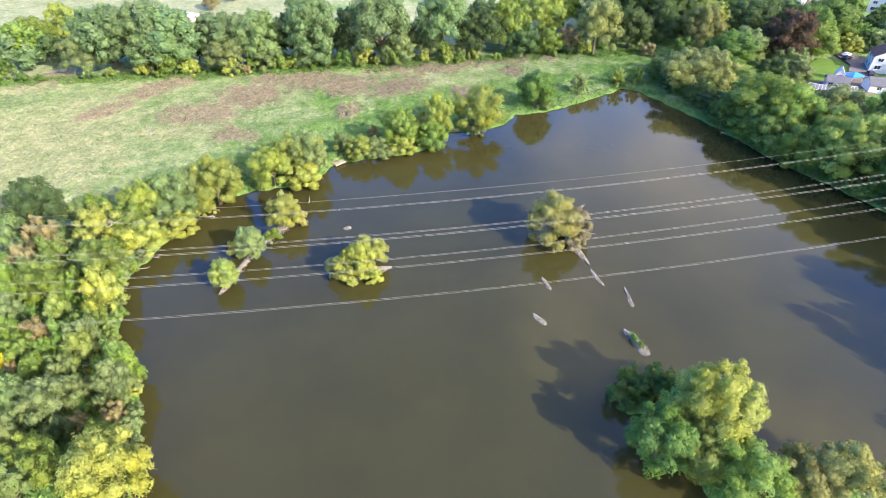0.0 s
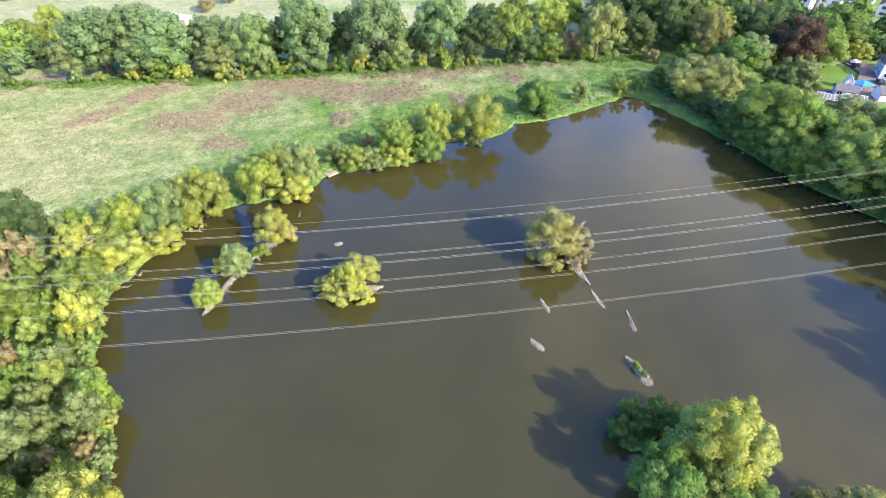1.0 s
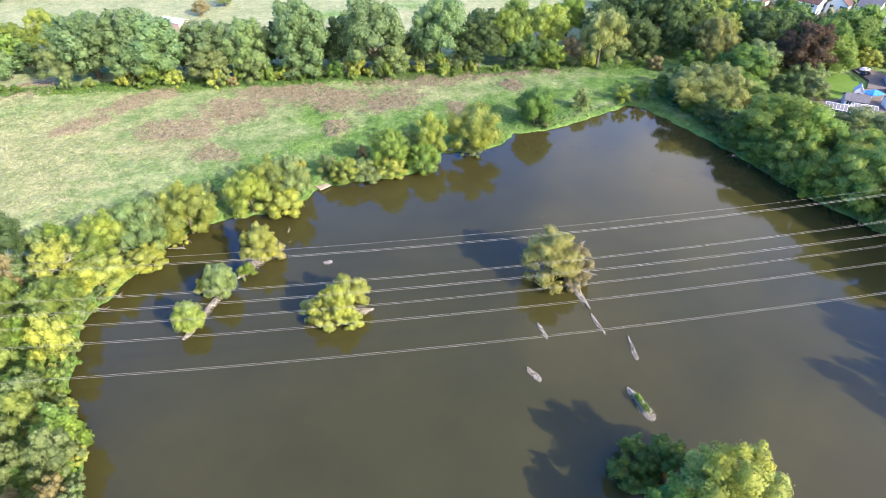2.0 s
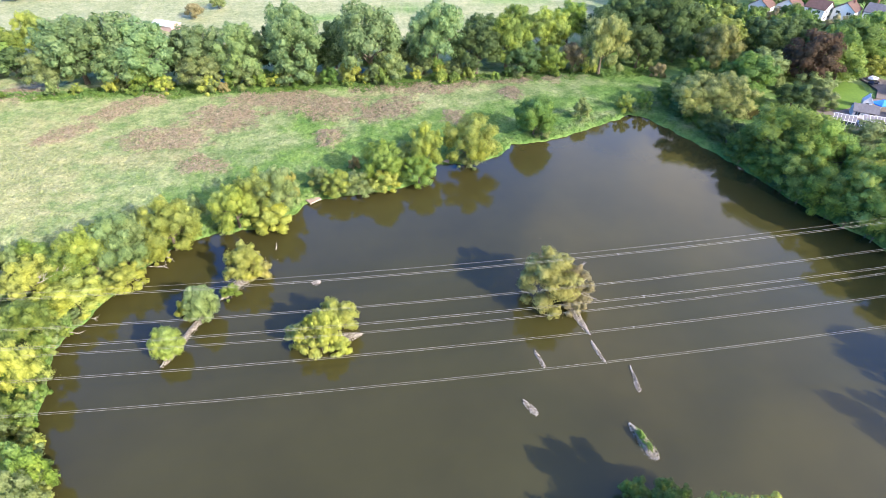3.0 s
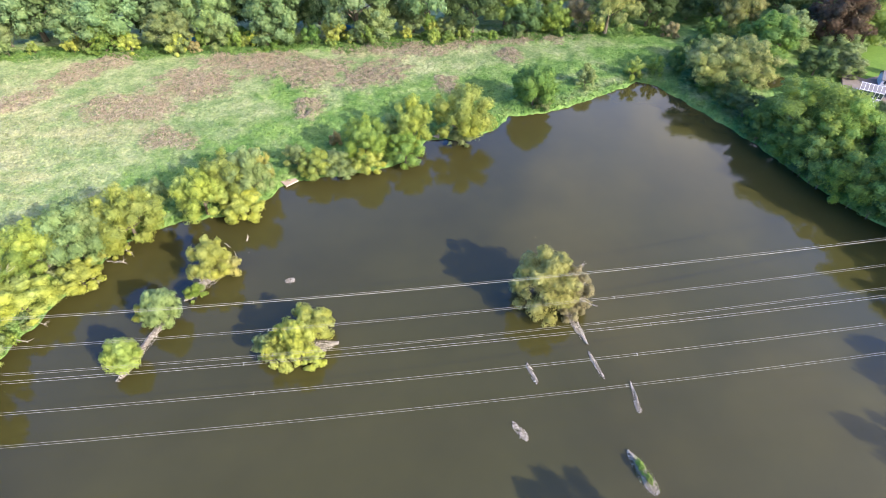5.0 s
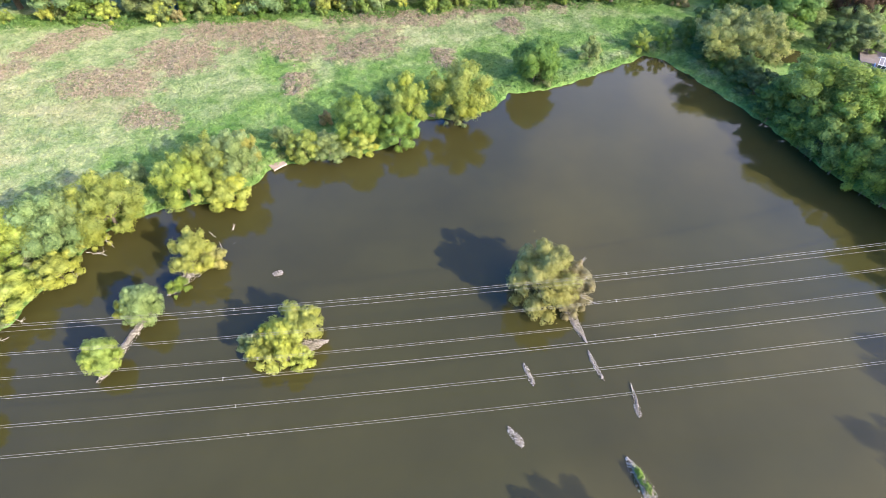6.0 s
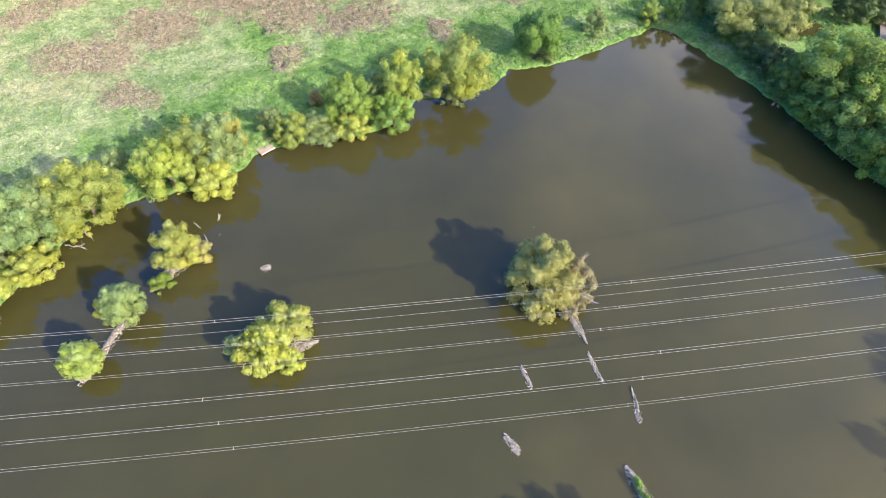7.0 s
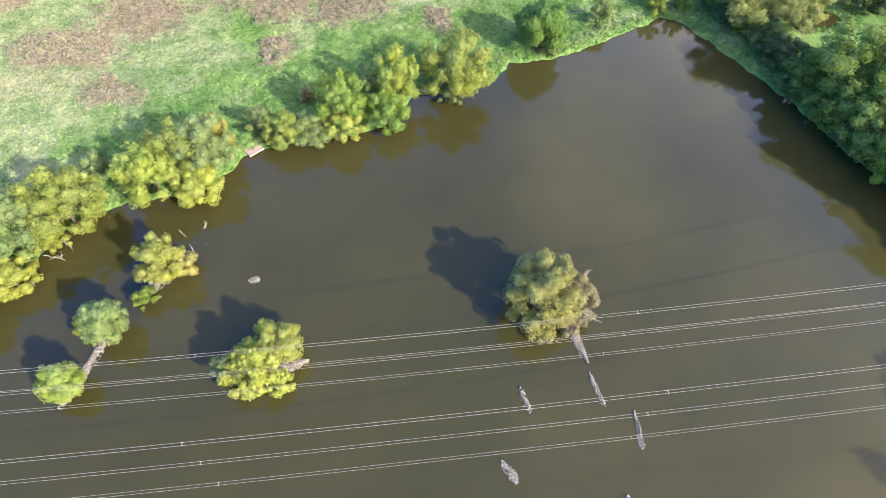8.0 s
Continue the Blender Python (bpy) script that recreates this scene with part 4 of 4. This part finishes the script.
# ---- overhead lines ----
LINE_GREY = speckled("aged_conductor", (0.18, 0.17, 0.125), (0.25, 0.235, 0.175), (0.32, 0.30, 0.225), 3.0, 0.6, 0.02)


def line_height(x, z):
    return z + 0.0093 * x + 0.00044 * x * x


def power_line(y, z, twin, first, drift=-0.0118):
    thing = new("power_line")
    for off in ((-0.16, 0.16) if twin else (0.0,)):
        bm = bmesh.new()
        pts = [(x, y + off + drift * x, line_height(x, z)) for x in range(-400, 401, 10)]
        add_tube(bm, pts, [0.0155 if twin else 0.0115] * len(pts), 5)
        part("conductor", bm, LINE_GREY, thing)
    if twin:
        for k in range(-4, 5):
            x = first + k * 50
            bm = box_bm(x, y + drift * x, line_height(x, z), 0.06, 0.34, 0.06, 0.0, 0.015)
            add_box(bm, x, y + 0.16 + drift * x, line_height(x, z), 0.13, 0.09, 0.09, 0.0, 0.02)
            add_box(bm, x, y - 0.16 + drift * x, line_height(x, z), 0.13, 0.09, 0.09, 0.0, 0.02)
            part("spacer", bm, LINE_GREY, thing)
    tagged(thing, "twin aluminium conductors with spacers crossing above the pond" if twin else "single thin earth wire crossing above the pond", "power line", "overhead lines")


power_line(70.13, 21.28, True, -7.3)
power_line(69.74, 15.24, True, -7.5)
power_line(68.91, 8.72, True, -7.6)
power_line(79.62, 21.28, True, -7.4)
power_line(79.92, 14.77, True, -6.9)
power_line(80.16, 8.41, True, -7.7)
power_line(75.27, 26.21, False, 0)


# ---- fishing platforms on the meadow bank ----
def fishing_platform(x, y, turn, wide, deep, label):
    """A boarded bank stand: posts, two bearers, boards and an edge board."""
    thing = new("fishing_platform")
    thing.matrix_basis = pose(x, y, 0, 0, 0, turn)
    for k in range(int(deep / 0.24)):
        part("board", box_bm(0, -deep / 2 + 0.12 + k * 0.24, 0.62 + 0.006 * (k % 3), wide, 0.225, 0.05, 0.0, 0.008), PLANKS, thing)
    for sx in (-1, 1):
        part("bearer", box_bm(sx * wide * 0.38, 0, 0.53, 0.1, deep * 0.98, 0.12), PLANKS, thing)
        for sy in (-0.46, 0.46):
            part("post", box_bm(sx * wide * 0.45, sy * deep, 0.0, 0.14, 0.14, 1.15, 0.0, 0.02), PLANKS, thing)
    part("edge_board", box_bm(0, -deep / 2 - 0.03, 0.55, wide, 0.05, 0.28, 0.0, 0.01), DEADWOOD, thing, "pale edge board facing the water")
    tagged(thing, label, "platform", "fishing platforms")


fishing_platform(-12.4, 135.0, 38, 3.2, 6.6, "weathered boarded fishing platform on the meadow bank")
fishing_platform(24.2, 149.0, -25, 2.8, 1.2, "small boarded fishing stand between two bushes")


# ---- dead wood ----
def dead_branch(x, y, z, length, turn, seed, label, forks=5, thick=0.09, lift=0.22):
    """A bare crooked bough with forks."""
    rng = random.Random(seed)
    thing_bm = bmesh.new()
    pts = [Vector((0, 0, 0))]
    heading = Vector((math.cos(turn), math.sin(turn), lift))
    for k in range(6):
        pts.append(pts[-1] + (heading + Vector((rng.uniform(-0.35, 0.35), rng.uniform(-0.35, 0.35), rng.uniform(-0.15, 0.15)))) * length / 6)
    add_tube(thing_bm, pts, [thick * (1 - 0.8 * k / 6) for k in range(7)], 6)
    for k in range(forks):
        p = pts[rng.randrange(1, 6)]
        d = (heading + Vector((rng.uniform(-0.9, 0.9), rng.uniform(-0.9, 0.9), rng.uniform(-0.1, 0.6)))).normalized()
        e = length * rng.uniform(0.2, 0.4)
        add_tube(thing_bm, [p, p + d * e * 0.5, p + d * e + Vector((0, 0, rng.uniform(-0.1, 0.2)))], [thick * 0.55, thick * 0.38, thick * 0.1], 5)
    ob = part("dead_branch", thing_bm, DEADWOOD)
    ob.matrix_basis = pose(x, y, z)
    tagged(ob, label, "branch", "dead branches")


dead_branch(-19.5, 108.5, -0.1, 7.0, 1.25, 3, "bleached fallen branch sticking out of the pond", 4, 0.12, 0.05)
dead_branch(-21.2, 113.2, 0.0, 2.2, 2.2, 4, "bleached driftwood twig in the pond", 2, 0.07, 0.05)
for bx, by, bl, bt, bs in ((-42.0, 113.5, 4.5, -0.7, 5), (-43.5, 110.5, 4.5, -0.4, 6), (-45.5, 107.0, 4.0, -0.6, 7), (-51.5, 97.0, 4.0, -0.5, 8), (-53.5, 93.5, 3.5, -0.3, 9), (-62.0, 103.5, 6.0, -0.4, 10), (-59.5, 101.5, 5.5, 0.5, 15)):
    dead_branch(bx, by, 1.2 if bs < 10 else 6.5, bl, bt, bs, "bare grey twigs leaning out of the bank bushes", 9, 0.08)
for bx, by, bz, bt, bs in ((41.5, 90.5, 5.0, 0.2, 11), (42.8, 89.5, 4.0, -0.8, 12), (43.0, 92.0, 6.0, 0.9, 13)):
    dead_branch(bx, by, bz, 4.0, bt, bs, "bare grey twigs in the largest islet tree", 10, 0.07)


# ---- green weeds on the broad spit ----
def weed_clump(x, y, r, h, seed):
    ob = put("weed_clump", crown_mesh("weed_clump", make_boughs(r, h, 7, seed, low=-0.3), 0.12, 0.06, 0.7, seed))
    ob.material_slots[0].link = 'OBJECT'
    ob.material_slots[0].material = LEAVES['G']
    ob.matrix_basis = Matrix.LocRotScale((x, y, 0.28), None, (0.75, 1.5, 1))
    tagged(ob, "low bright green weeds growing on shingle", "weeds", kind="stuff")


weed_clump(44.1, 60.6, 0.75, 0.3, 61)
weed_clump(44.6, 58.9, 0.6, 0.3, 62)


# ---- garden and houses behind the wood ----
def slab(name, corners, z, thick, material, label, category):
    bm = bmesh.new()
    top = [bm.verts.new((x, y, z)) for x, y in corners]
    low = [bm.verts.new((x, y, z - thick)) for x, y in corners]
    bm.faces.new(top)
    bm.faces.new(low[::-1])
    for k in range(len(corners)):
        bm.faces.new((low[k], low[(k + 1) % len(corners)], top[(k + 1) % len(corners)], top[k]))
    bmesh.ops.recalc_face_normals(bm, faces=bm.faces)
    tagged(part(name, bm, material), label, category, kind="structure")


slab("lawn", [(153.5, 168.5), (156.3, 164.8), (164.8, 167.3), (175.6, 175.4), (179.5, 183.3), (175.5, 187.6), (162.7, 179.0)], 1.75, 0.9, LAWN, "bright mown garden lawn", "lawn")
slab("driveway", [(176, 172.5), (182, 170), (192, 172), (192, 186), (190, 192), (184, 190), (182, 179)], 1.80, 0.9, CONCRETE, "brown gravel driveway beside the lawn", "driveway")
slab("terrace", [(144, 158), (150, 150), (180, 155), (182, 170), (174, 172.5), (166, 168.5), (153, 171)], 1.70, 0.9, CONCRETE, "paved garden terrace", "terrace")


def gable_prism(bm, w, d, z0, z1, over=0.35, thick=0.18):
    """A pitched roof of two slabs, ridge along y."""
    for s in (-1, 1):
        a, b = (s * (w / 2 + over), z0 - over * (z1 - z0) / (w / 2)), (0, z1)
        pts = []
        for y in (-d / 2 - over, d / 2 + over):
            pts += [bm.verts.new((a[0], y, a[1])), bm.verts.new((b[0], y, b[1])), bm.verts.new((b[0], y, b[1] + thick)), bm.verts.new((a[0], y, a[1] + thick))]
        for q in ((0, 1, 2, 3), (7, 6, 5, 4), (0, 4, 5, 1), (1, 5, 6, 2), (2, 6, 7, 3), (3, 7, 4, 0)):
            bm.faces.new([pts[i] for i in q])
    bmesh.ops.recalc_face_normals(bm, faces=bm.faces)


def house(x, y, z, turn, w, d, eaves, ridge, wall_mat, roof_mat, label, windows, chimney=True, category="house"):
    """Walls with gables, a pitched roof, framed windows and a chimney."""
    thing = new("house")
    thing.matrix_basis = pose(x, y, z, 0, 0, turn)
    bm = bmesh.new()
    ring = [[bm.verts.new((sx * w / 2, sy * d / 2, h)) for h in (-0.6, eaves)] for sx, sy in ((-1, -1), (1, -1), (1, 1), (-1, 1))]
    for k in range(4):
        bm.faces.new((ring[k][0], ring[(k + 1) % 4][0], ring[(k + 1) % 4][1], ring[k][1]))
    for a, b, sy in ((ring[0][1], ring[1][1], -1), (ring[2][1], ring[3][1], 1)):
        bm.faces.new((a, b, bm.verts.new((0, sy * d / 2, ridge))))
    part("wall", bm, wall_mat, thing)
    bm = bmesh.new()
    gable_prism(bm, w, d, eaves, ridge)
    roof = part("roof", bm, roof_mat, thing)
    if chimney:
        bm = box_bm(w * 0.12, d * 0.2, ridge + 0.4, 0.9, 0.6, 1.8, 0.0, 0.03)
        add_box(bm, w * 0.12, d * 0.2, ridge + 1.4, 0.3, 0.3, 0.4)
        part("chimney", bm, BRICK, roof)
    for side, along, up, ww, hh in windows:
        window = new("window")
        window.parent = thing
        turned = {"front": pose(along, -d / 2, up), "back": pose(along, d / 2, up, 0, 0, 180), "left": pose(-w / 2, along, up, 0, 0, -90), "right": pose(w / 2, along, up, 0, 0, 90)}[side]
        window.matrix_basis = turned
        bm = bmesh.new()
        for sx in (-1, 0, 1):
            add_box(bm, sx * ww / 2, -0.03, 0, 0.08, 0.1, hh)
        for sz in (-1, 1):
            add_box(bm, 0, -0.03, sz * hh / 2, ww + 0.08, 0.1, 0.08)
        part("window_frame", bm, WHITE, window)
        part("pane", box_bm(-ww / 4, -0.01, 0, ww / 2 - 0.06, 0.03, hh - 0.06), GLASS, window)
        part("pane", box_bm(ww / 4, -0.01, 0, ww / 2 - 0.06, 0.03, hh - 0.06), GLASS, window)
        part("sill", box_bm(0, -0.08, -hh / 2 - 0.07, ww + 0.25, 0.2, 0.06), WHITE, window)
    tagged(thing, label, category)
    return thing


TWO_FLOORS = [("front", -2.2, 1.6, 1.9, 1.3), ("front", 2.2, 1.6, 1.9, 1.3), ("front", -2.2, 4.3, 1.7, 1.2), ("front", 2.2, 4.3, 1.7, 1.2), ("left", -2.0, 1.6, 1.6, 1.3), ("left", 2.0, 1.6, 1.6, 1.3), ("left", -2.0, 4.3, 1.6, 1.2), ("left", 2.0, 4.3, 1.6, 1.2)]
ONE_FLOOR = [("front", 0, 1.5, 1.8, 1.2), ("left", -2, 1.5, 1.4, 1.2), ("left", 2, 1.5, 1.4, 1.2)]
house(189.8, 173.5, 1.7, -32, 9, 9, 5.4, 8.2, RENDERED, TILES, "white rendered two-storey house with a tiled roof", TWO_FLOORS)
house(161.0, 160.5, 1.6, 58, 5.0, 6.5, 2.3, 3.8, RENDERED, SLATE, "low white garden building with a grey roof", ONE_FLOOR, False)
house(174.5, 155.5, 1.6, 70, 6, 10, 2.5, 4.3, RENDERED, SLATE, "low white outbuilding with a grey roof", ONE_FLOOR, False)
for hx, hy, ht, hm, hr in ((190, 265, -52, RENDERED, TILES), (203, 263, -58, RENDERED, TILES), (214.5, 258.5, 30, RENDERED, TILES), (225.5, 254, -56, RENDERED, TILES), (236, 248, 36, RENDERED, SLATE), (246, 241, -48, RENDERED, TILES), (256.5, 234, -44, BRICK, TILES)):
    house(hx, hy, height_at(hx, hy), ht, 9, 9, 5.4, 8.4, hm, hr, "suburban house behind the wood, white walls and brown tiles" if hm is RENDERED else "suburban red brick house with a brown tiled roof", TWO_FLOORS)


def conservatory(x, y, z, turn, w, d, h, top, label):
    """A glazed lean-to: dwarf wall, white bars and a pane in every bay."""
    thing = new("conservatory")
    thing.matrix_basis = pose(x, y, z, 0, 0, turn)
    bm = bmesh.new()
    for cx, cy, sx, sy in ((0, -d / 2, w, 0.2), (-w / 2, 0, 0.2, d), (w / 2, 0, 0.2, d)):
        add_box(bm, cx, cy, 0.0, sx, sy, 1.0)
    part("dwarf_wall", bm, RENDERED, thing)
    n = max(3, int(w / 0.9))
    for k in range(n + 1):
        px = -w / 2 + w * k / n
        bm = bmesh.new()
        add_box(bm, px, -d / 2, (0.5 + h) / 2, 0.1, 0.1, h - 0.5)
        add_tube(bm, [(px, -d / 2, h), (px, 0, top), (px, d / 2, h)], [0.07] * 3, 4)
        part("glazing_bar", bm, WHITE, thing)
    for k in range(n):
        px, pw = -w / 2 + w * (k + 0.5) / n, w / n - 0.1
        part("pane", box_bm(px, -d / 2, (0.5 + h) / 2, pw, 0.03, h - 0.55), GLASS, thing)
        for s in (-1, 1):
            bm = bmesh.new()
            vs = [bm.verts.new(p) for p in ((px - pw / 2, s * d / 2, h), (px + pw / 2, s * d / 2, h), (px + pw / 2, 0, top), (px - pw / 2, 0, top), (px - pw / 2, s * d / 2, h + 0.03), (px + pw / 2, s * d / 2, h + 0.03), (px + pw / 2, 0, top + 0.03), (px - pw / 2, 0, top + 0.03))]
            for q in ((0, 1, 2, 3), (7, 6, 5, 4), (0, 4, 5, 1), (1, 5, 6, 2), (2, 6, 7, 3), (3, 7, 4, 0)):
                bm.faces.new([vs[i] for i in q])
            bmesh.ops.recalc_face_normals(bm, faces=bm.faces)
            part("roof_pane", bm, SHEETING, thing)
    part("ridge", box_bm(0, 0, top + 0.05, w + 0.2, 0.14, 0.12), WHITE, thing)
    part("gutter", box_bm(0, -d / 2, h, w + 0.2, 0.16, 0.14), WHITE, thing)
    tagged(thing, label, "conservatory")


conservatory(150.0, 155.5, 1.7, -38, 6, 4.5, 2.2, 3.3, "white-framed glazed conservatory beside the garden building")
conservatory(158.5, 153.5, 1.7, -30, 6.5, 4, 2.2, 3.2, "bright white-framed conservatory beside the garden building")
conservatory(144.5, 149.5, 1.6, -38, 4, 3, 1.9, 2.7, "small greenhouse with white bars under the trees")


def summerhouse(x, y, z, turn, w, d, eaves, ridge):
    """A narrow white garden house: boarded walls, steep roof, finial and a glazed door."""
    thing = new("summerhouse")
    thing.matrix_basis = pose(x, y, z, 0, 0, turn)
    for sx in (-1, 1):
        for k in range(6):
            part("board", box_bm(sx * w / 2, 0, 0.2 + (k + 0.5) * (eaves - 0.2) / 6, 0.08, d, (eaves - 0.2) / 6 - 0.02, 0.0, 0.01), WHITE, thing)
    for sy in (-1, 1):
        bm = bmesh.new()
        outline = [(-w / 2, 0.0), (w / 2, 0.0), (w / 2, eaves), (0, ridge - 0.1), (-w / 2, eaves)]
        rings = [[bm.verts.new((px, sy * (d / 2) + off, pz)) for px, pz in outline] for off in (-0.05, 0.05)]
        bm.faces.new(rings[0]), bm.faces.new(rings[1][::-1])
        for k in range(5):
            bm.faces.new((rings[0][k], rings[1][k], rings[1][(k + 1) % 5], rings[0][(k + 1) % 5]))
        bmesh.ops.recalc_face_normals(bm, faces=bm.faces)
        part("gable", bm, WHITE, thing)
    bm = bmesh.new()
    gable_prism(bm, w, d, eaves, ridge, 0.2, 0.1)
    part("roof", bm, WHITE, thing)
    part("door", box_bm(0, -d / 2 - 0.08, 1.05, 0.9, 0.06, 2.0, 0.0, 0.02), GLASS, thing, "glazed door")
    bm = bmesh.new()
    add_tube(bm, [(0, 0, ridge), (0, 0, ridge + 0.35), (0, 0, ridge + 0.7)], [0.09, 0.06, 0.02], 6)
    part("finial", bm, WHITE, thing)
    tagged(thing, "white boarded summerhouse with a steep roof beside the lawn", "summerhouse")


summerhouse(166.6, 166.2, 1.7, -35, 2.6, 2.8, 2.5, 4.3)


def gazebo(x, y, z, turn, w, d):
    thing = new("gazebo")
    thing.matrix_basis = pose(x, y, z, 0, 0, turn)
    bm = bmesh.new()
    rim = [bm.verts.new((sx * w / 2, sy * d / 2, 2.2)) for sx, sy in ((-1, -1), (0, -1), (1, -1), (1, 0), (1, 1), (0, 1), (-1, 1), (-1, 0))]
    for k in (1, 3, 5, 7):
        rim[k].co.z -= 0.12
    hem = [bm.verts.new((v.co.x, v.co.y, v.co.z - 0.3)) for v in rim]
    peak = bm.verts.new((0, 0, 3.3))
    for k in range(8):
        bm.faces.new((rim[k], rim[(k + 1) % 8], peak))
        bm.faces.new((hem[k], hem[(k + 1) % 8], rim[(k + 1) % 8], rim[k]))
    part("canopy", bm, BLUE, thing)
    for sx in (-1, 1):
        for sy in (-1, 1):
            part("pole", box_bm(sx * (w / 2 - 0.1), sy * (d / 2 - 0.1), 1.0, 0.07, 0.07, 2.3), WHITE, thing)
    tagged(thing, "bright blue canvas gazebo on the terrace", "gazebo")


gazebo(170.6, 164.4, 1.7, 10, 5.5, 4.0)


def hoop(x, y, z):
    thing = new("garden_swing")
    thing.matrix_basis = pose(x, y, z, 0, 0, 35)
    bm = bmesh.new()
    add_tube(bm, [(1.5 * math.cos(a * math.pi / 12), 0, 1.55 + 1.5 * math.sin(a * math.pi / 12)) for a in range(25)], [0.08] * 25, 6)
    part("ring", bm, WHITE, thing)
    part("seat", box_bm(0, 0.1, 0.55, 1.6, 0.7, 0.12, 0.0, 0.04), DARK, thing)
    tagged(thing, "white ring-shaped garden swing by the lawn", "swing")


hoop(154.6, 171.5, 1.0)


def car(x, y, z, turn, paint, label):
    """A hatchback: shaped body, cabin glass, wheels and lamps."""
    thing = new("car")
    thing.matrix_basis = pose(x, y, z, 0, 0, turn)
    bm = bmesh.new()
    profile = [(-2.1, 0.35), (-2.15, 0.8), (-1.9, 0.95), (-1.5, 1.42), (0.2, 1.46), (0.95, 0.98), (1.95, 0.82), (2.1, 0.55), (2.05, 0.3)]
    sides = [[bm.verts.new((px, sy * (0.86 if pz < 1.2 else 0.68), pz)) for px, pz in profile] for sy in (-1, 1)]
    for k in range(len(profile)):
        j = (k + 1) % len(profile)
        bm.faces.new((sides[0][k], sides[0][j], sides[1][j], sides[1][k]))
    bm.faces.new(sides[0][::-1])
    bm.faces.new(sides[1])
    bmesh.ops.recalc_face_normals(bm, faces=bm.faces)
    part("body", bm, paint, thing)
    for sy in (-1, 1):
        part("side_window", box_bm(-0.45, sy * 0.78, 1.2, 1.6, 0.05, 0.36), GLASS, thing)
        for wx in (-1.3, 1.3):
            bm = bmesh.new()
            bmesh.ops.create_cone(bm, cap_ends=True, segments=16, radius1=0.32, radius2=0.32, depth=0.22, matrix=Matrix.Translation((wx, sy * 0.8, 0.32)) @ Matrix.Rotation(math.pi / 2, 4, 'X'))
            wheel = part("wheel", bm, DARK, thing)
            bm = bmesh.new()
            bmesh.ops.create_cone(bm, cap_ends=True, segments=12, radius1=0.2, radius2=0.16, depth=0.26, matrix=Matrix.Translation((wx, sy * 0.8, 0.32)) @ Matrix.Rotation(math.pi / 2, 4, 'X'))
            part("rim", bm, METAL, wheel)
        part("headlight", box_bm(2.02, sy * 0.62, 0.68, 0.12, 0.34, 0.16, 0.0, 0.03), WHITE, thing)
    part("windscreen", box_bm(0.62, 0, 1.22, 0.06, 1.3, 0.62, 0.0), GLASS, thing).matrix_basis = Matrix.Translation((0.62, 0, 1.22)) @ Matrix.Rotation(radians(-55), 4, 'Y') @ Matrix.Translation((-0.62, 0, -1.22))
    tagged(thing, label, "car", "parked cars")


NAVY = speckled("dark_car_paint", (0.02, 0.025, 0.04), (0.03, 0.035, 0.055), (0.04, 0.045, 0.07), 1.0, 0.25, 0.0)
PALE_PAINT = speckled("silver_car_paint", (0.45, 0.46, 0.48), (0.52, 0.53, 0.55), (0.58, 0.59, 0.6), 1.0, 0.3, 0.0)
car(184.3, 184.0, 1.8, 20, NAVY, "dark blue hatchback parked on the drive")
car(187.0, 187.5, 1.8, 20, PALE_PAINT, "silver hatchback parked on the drive")
car(181.3, 168.5, 1.8, 60, NAVY, "dark hatchback parked beside the house")


# ---- barn, tarpaulins and hedge beyond the tree belt ----
house(-83.5, 275.0, height_at(-83.5, 275), 60, 6, 11, 2.2, 3.2, PINK_BRICK, SHEET, "low brick barn with a pale flat roof in the field", [("front", 0, 1.4, 1.5, 1.0)], False, "barn")


def tarpaulin(x, y, z, w, turn):
    bm = bmesh.new()
    bmesh.ops.create_grid(bm, x_segments=8, y_segments=6, size=0.5)
    rng = random.Random(int(x))
    for v in bm.verts:
        r = 1 - max(abs(v.co.x), abs(v.co.y)) * 2
        v.co = Vector((v.co.x * w, v.co.y * w * 0.7, 0.1 + 1.6 * max(0, r) ** 0.6 + rng.uniform(-0.1, 0.1)))
    bmesh.ops.solidify(bm, geom=bm.faces[:], thickness=0.03)
    ob = part("tarpaulin", bm, BLUE)
    ob.matrix_basis = pose(x, y, z, 0, 0, turn)
    tagged(ob, "blue tarpaulin sheet spread under the tall trees", "tarpaulin", "blue tarpaulins")


tarpaulin(-48.5, 212.5, 1.0, 4.5, 15)
tarpaulin(-44.8, 214, 1.0, 3.5, -10)
tarpaulin(1.0, 217, 1.0, 4.0, 5)
tarpaulin(-147, 232, 1.0, 5.0, 30)
for hk in range(9):
    plant(-178 + hk * 11, 318 + hk * 3.2, 4.5, 3.2, 'D' if hk % 3 else 'G', "in the field hedge", "field hedge", "thicket")
plant(-74, 287, 4.0, 3.8, 'B', "beside the barn", "field hedge", "thicket")
plant(-66, 300, 4.0, 3.4, 'O', "beside the barn", "field hedge", "thicket")
